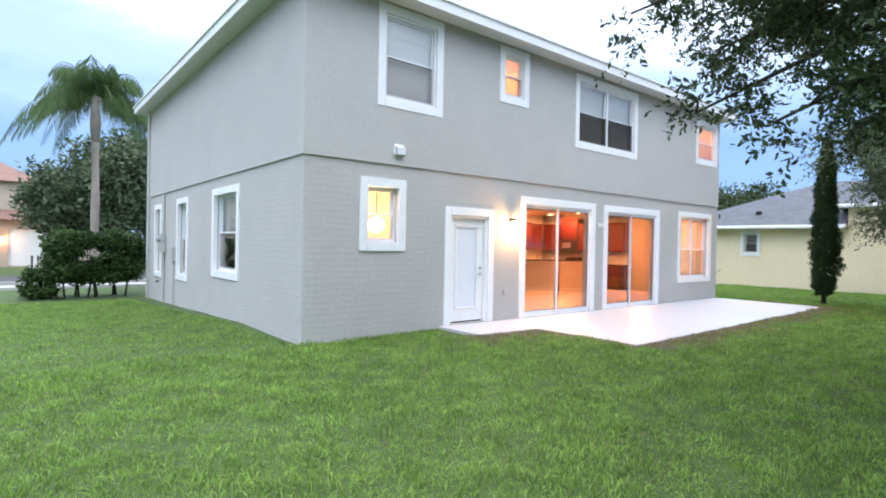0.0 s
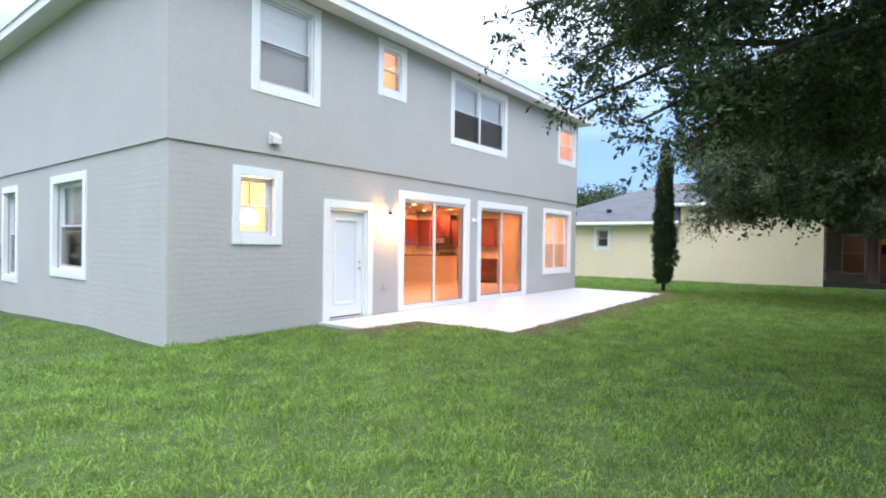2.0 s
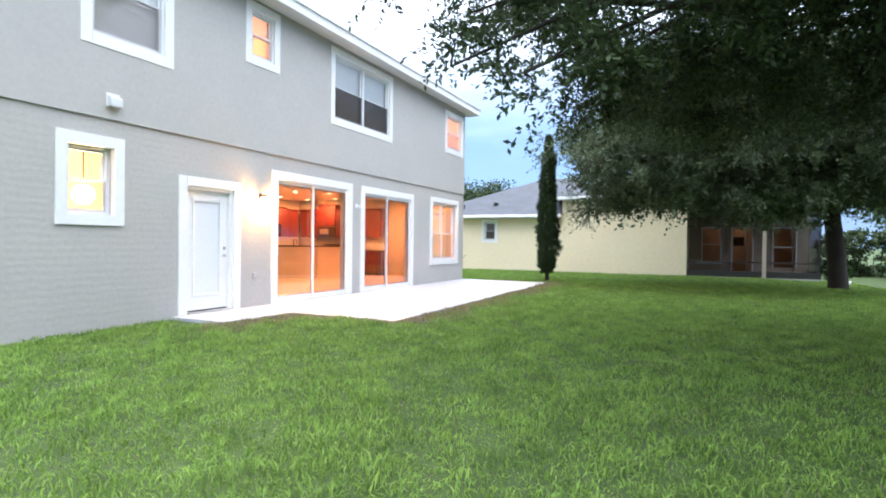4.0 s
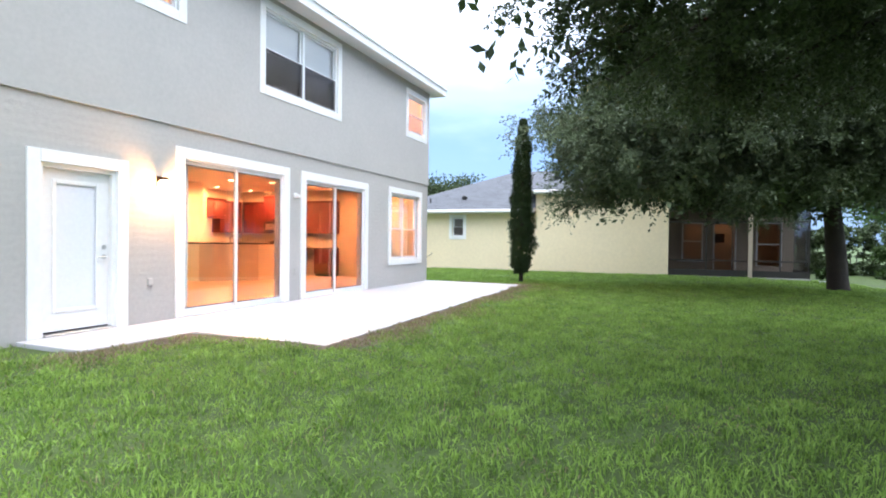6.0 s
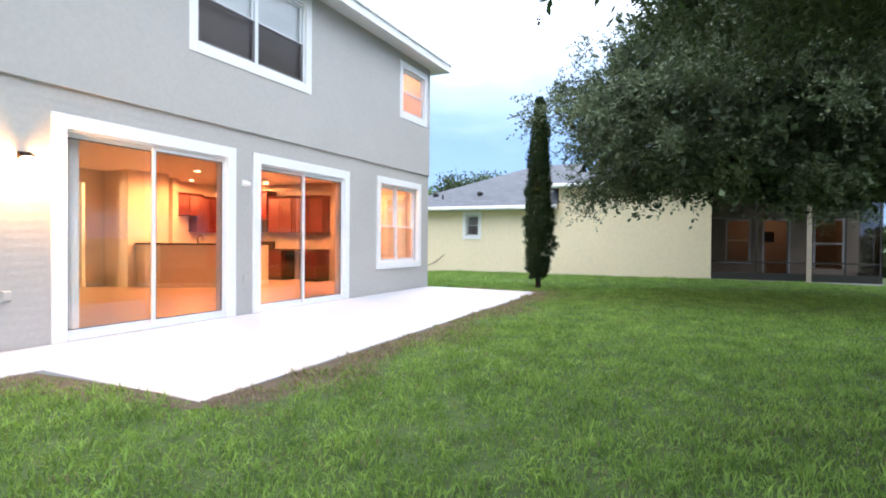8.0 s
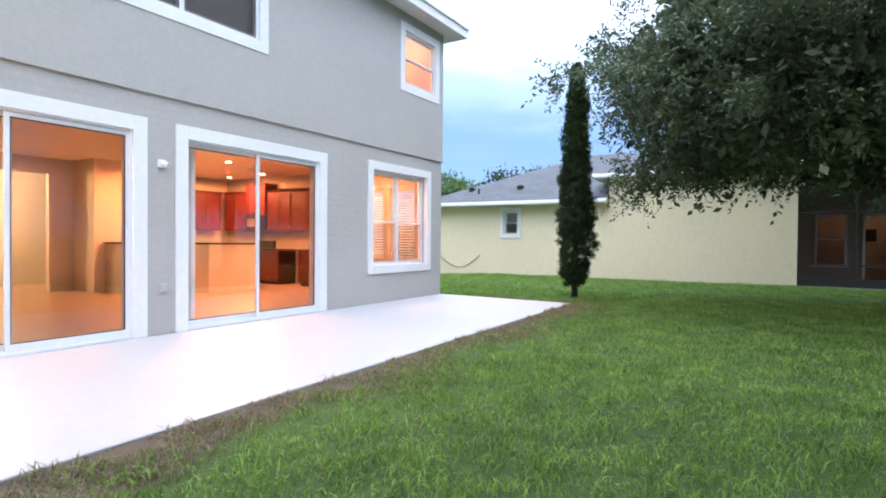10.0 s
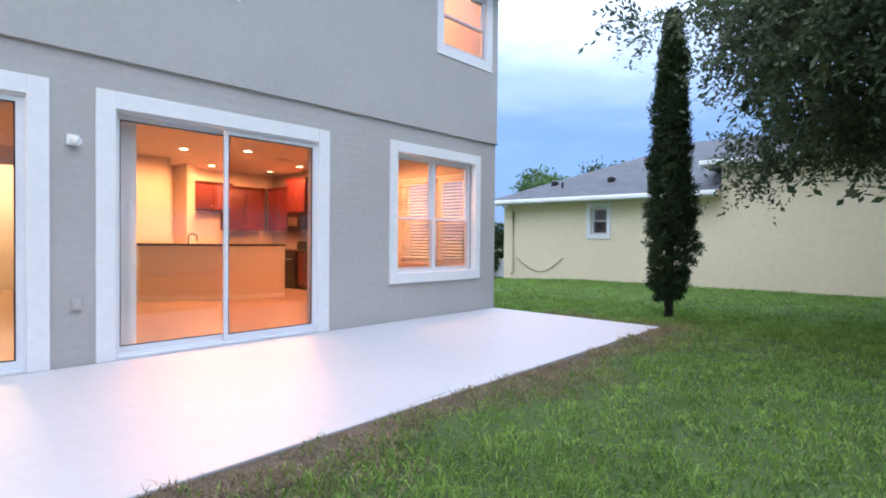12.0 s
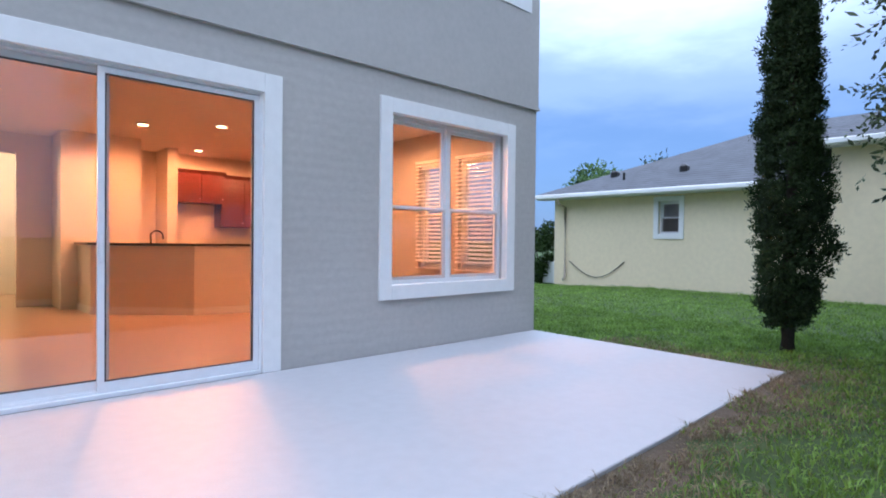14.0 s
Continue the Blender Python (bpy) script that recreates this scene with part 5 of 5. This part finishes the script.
bush("hedge", (35.5, -7.2, -0.4), (1.6, 2.2, 1.3), 160, "loose green hedge behind the porch", 51, OAK_LEAF, 0.2, 70, category="hedge")
bush("hedge", (31.5, -8.6, -0.4), (1.2, 1.6, 0.9), 130, "loose green hedge behind the porch", 52, HEDGE_LEAF, 0.16, 70, category="hedge")
structure("road", boxed(-60, 60, 28.0, 33.0, -0.42, -0.31), ASPHALT, "grey asphalt street", "road")
structure("pavement", boxed(-60, 60, 25.6, 26.8, -0.42, -0.31), PAVING, "pale concrete pavement along the street", "pavement")
structure("kerb", boxed(-60, 60, 27.85, 28.0, -0.42, -0.25, bevel=0.01), PAVING, "concrete kerb", "kerb")
structure("driveway", boxed(3.2, 6.0, 33.0, 44.0, -0.42, -0.30), PAVING, "concrete driveway across the street", "driveway")


def street_house():
    ob = thing("street_house", Matrix.Translation((0.8, 46, -0.35)), "tan two-storey house across the street, porch lit", "house")
    holes = [(-1.6, 0.4, 0.1, 2.3), (1.6, 4.0, 0.0, 2.4)]
    part("wall", wall(bmesh.new(), -7, 6.5, 0, 0.25, -0.2, 3.0, holes), TAN, ob)
    part("wall", boxed(-7, 3.4, 1.2, 1.45, 3.0, 5.6), TAN, ob)
    part("side_wall", boxed(6.3, 6.5, 0.25, 9, -0.2, 3.0), TAN, ob)
    part("back_wall", boxed(-7, 6.5, 9, 9.2, -0.2, 5.6), TAN, ob)
    for z, x0, x1, y0 in ((3.0, -7.4, 7.0, -0.5), (5.6, -7.4, 3.8, 0.8)):
        part("roof", roof_sheet(bmesh.new(), [(x0, y0, z), (x1, y0, z), (x1 - 3, y0 + 4.6, z + 1.9), (x0 + 3, y0 + 4.6, z + 1.9), (x1, y0 + 9.2, z), (x0, y0 + 9.2, z)],
                                [(0, 1, 2, 3), (1, 4, 2), (0, 3, 5), (3, 2, 4, 5), (0, 5, 4, 1)]), ROOF_TILE, ob)
    part("garage_door", boxed(1.6, 4.0, 0.1, 0.16, 0, 2.4), WHITE, ob)
    part("porch_back", boxed(-2.0, 1.0, 3.0, 3.1, -0.1, 3.0), CREAM, ob)
    for x in (-1.65, 0.35):
        part("column", boxed(x - 0.15, x + 0.15, -0.2, 0.2, -0.1, 3.0, bevel=0.02), WHITE, ob)
    part("front_door", boxed(-1.1, 0.0, 2.94, 2.99, 0, 2.1), CHERRY, ob)
    lantern(Matrix.Translation((2.05, 45.98, 1.4)), "small lit porch lantern across the street", DIM_GLOW)
    return ob


street_house()
lamp("porch_glow", 0.4, 47.6, 1.9, 60, 0.1)
lamp("porch_lantern_glow", 2.05, 45.75, 1.4, 30, 0.1)

# planters by the porch
for x, y, s in ((26.2, -4.45, 1.0), (26.7, -4.1, 0.8)):
    ob = thing("flower_pot", Matrix.Translation((x, y, -0.3)), "white flower pot with a leafy plant by the porch", "flower pot", "flower pots")
    part("pot", tube(bmesh.new(), [(0, 0, 0), (0, 0, 0.25 * s), (0, 0, 0.32 * s)], [0.11 * s, 0.16 * s, 0.17 * s], 14), WHITE, ob)
    v, f = leaves([(0, 0, 0.5 * s), (0.1, 0, 0.6 * s), (-0.1, 0.05, 0.55 * s)], 0.1, 40, 0.2, np.random.default_rng(9), up=0.8)
    from_arrays("plant", v, f, HEDGE_LEAF, ob)

# ---- grass ----
rng = np.random.default_rng(77)


def inside(px, py, poly):
    hit = np.zeros(len(px), bool)
    for (ax, ay), (bx, by) in zip(poly, poly[1:] + poly[:1]):
        cross = ((ay > py) != (by > py)) & (px < (bx - ax) * (py - ay) / (by - ay + 1e-12) + ax)
        hit ^= cross
    return hit


def fbm(x, y, s):
    return (np.sin(x * 1.3 * s + 2.1 * np.sin(y * 0.9 * s)) + np.sin(y * 1.7 * s + 1.7 * np.sin(x * 1.1 * s + 1)) + 0.6 * np.sin((x + y) * 3.1 * s + np.sin(x * 2.3 * s) * 2)) / 2.6


HOUSE = [(X_L, 8.0), (X_R, 8.0), (X_R, 20.6), (5.08, 20.6)]
YARD = [(NEXT_X, -3.9), (60, -3.9), (60, 14.2), (NEXT_X, 14.2)]


def patio_gap(px, py):
    """How far a point lies outside the patio's front and left edges."""
    front = 4.66 + (px - 8.70) * 0.0263 - py
    return np.where(px < 8.70, np.hypot(np.maximum(7.30 - px, 0), np.maximum(6.80 - py, 0)), np.where(px > 19.0, np.hypot(px - 19.0, np.maximum(front, 0)), front))


def blades(name, x0, x1, y0, y1, n, h, w, label, keep=None, mat=GRASS):
    px, py = rng.uniform(x0, x1, n), rng.uniform(y0, y1, n)
    ok = ~(inside(px, py, PATIO) | inside(px, py, HOUSE) | inside(px, py, YARD))
    if keep is not None:
        ok &= keep(px, py)
    px, py = px[ok], py[ok]
    n = len(px)
    pz = ground_height(px, py) - 0.005
    a = rng.uniform(0, 2 * np.pi, n)
    hh = h * rng.uniform(0.45, 1.25, n) * np.clip(0.8 + 0.25 * fbm(px, py, 1.6) + 0.45 * fbm(px + 3, py, 6.1) + 0.25 * fbm(px, py + 5, 13.0), 0.25, 1.7)
    ww = w * rng.uniform(0.7, 1.3, n) / 2
    lean = rng.uniform(0.15, 1.25, n)
    la = rng.uniform(0, 2 * np.pi, n)
    dx, dy = np.cos(la) * lean, np.sin(la) * lean
    sx, sy = np.cos(a) * ww, np.sin(a) * ww
    v = np.empty((n, 4, 3))
    v[:, 0] = np.stack([px, py, pz], 1)
    v[:, 1] = np.stack([px + sx + dx * hh * 0.35, py + sy + dy * hh * 0.35, pz + hh * 0.55], 1)
    v[:, 2] = np.stack([px + dx * hh, py + dy * hh, pz + hh * (1 - 0.35 * lean)], 1)
    v[:, 3] = np.stack([px - sx + dx * hh * 0.35, py - sy + dy * hh * 0.35, pz + hh * 0.55], 1)
    f = np.arange(n * 4).reshape(-1, 4)
    return tagged(from_arrays(name, v.reshape(-1, 3), f, mat), label, "grass", "", "stuff")


worn = lambda px, py: (patio_gap(px, py) - 0.30 * np.exp(-((px - 10.4) / 0.9) ** 2) + 0.35 * fbm(px, py, 1.9) > rng.uniform(-0.10, 0.62, len(px)))
blades("grass", -1.5, 14, -3.0, 7.98, 300000, 0.09, 0.0105, "mown green grass blades of the back lawn", worn)
blades("grass", 14, 22, -4.0, 9.5, 150000, 0.078, 0.012, "mown green grass blades of the back lawn", worn)
blades("grass", -5, 4.4, 7.98, 20, 110000, 0.07, 0.012, "mown green grass blades beside the house")
blades("grass", 19.12, 28.12, -5.0, 16, 130000, 0.08, 0.014, "mown green grass blades between the houses")
blades("dry_grass", 6.5, 20.5, 3.4, 7.0, 240000, 0.085, 0.007, "dry straw-coloured grass along the patio edge",
       lambda px, py: (patio_gap(px, py) > 0.0) & (patio_gap(px, py) < 0.1 + 0.6 * rng.random(len(px)) ** 1.5 * np.clip(1.0 + 1.1 * fbm(px, py, 1.9), 0, 2.2)), DRY_GRASS)

blades("dry_grass", -1.5, 20, -3.0, 7.9, 90000, 0.075, 0.008, "scattered dry straw-coloured blades in the lawn",
       lambda px, py: (patio_gap(px, py) > 0.3) & (fbm(px + 9, py, 2.3) + 0.5 * fbm(px, py + 4, 7.0) > rng.uniform(0.2, 1.3, len(px))), DRY_GRASS)

# bare soil along the slab
bm = bmesh.new()
edge = [(7.22, 6.78), (7.95, 6.74), (8.65, 6.66)] + [(8.63, y) for y in (6.35, 5.75, 5.15, 4.61)] + [(x, 4.62 + (x - 8.70) * 0.0263) for x in np.arange(9.05, 19.2, 0.3)]
rows = []
for k, (x, y) in enumerate(edge):
    wid = 0.31 + 0.14 * math.sin(k * 1.9) + 0.16 * math.sin(k * 0.7 + 1)
    ox, oy = (-0.4, -1.0) if k < 3 else ((-1.0, -0.3) if k < 7 else (0.0, -1.0))
    if 5 <= k <= 6:
        wid *= 0.8
    wid += 0.32 * math.exp(-((x - 10.4) / 0.9) ** 2)
    rows.append([bm.verts.new((x + ox * wid * f - (0 if f else ox * 0.1), y + oy * wid * f - (0 if f else oy * 0.1), float(ground_height(np.array(x), np.array(y))) + dz)) for f, dz in ((0, 0.036), (0.35, 0.012), (0.7, 0.006), (1.0, -0.02))])
for p, q in zip(rows, rows[1:]):
    for i in range(3):
        bm.faces.new((p[i], q[i], q[i + 1], p[i + 1])).smooth = True
bmesh.ops.recalc_face_normals(bm, faces=bm.faces)
tagged(part("bare_soil", bm, DIRT), "strip of bare brown soil along the patio edge", "soil", "", "stuff")
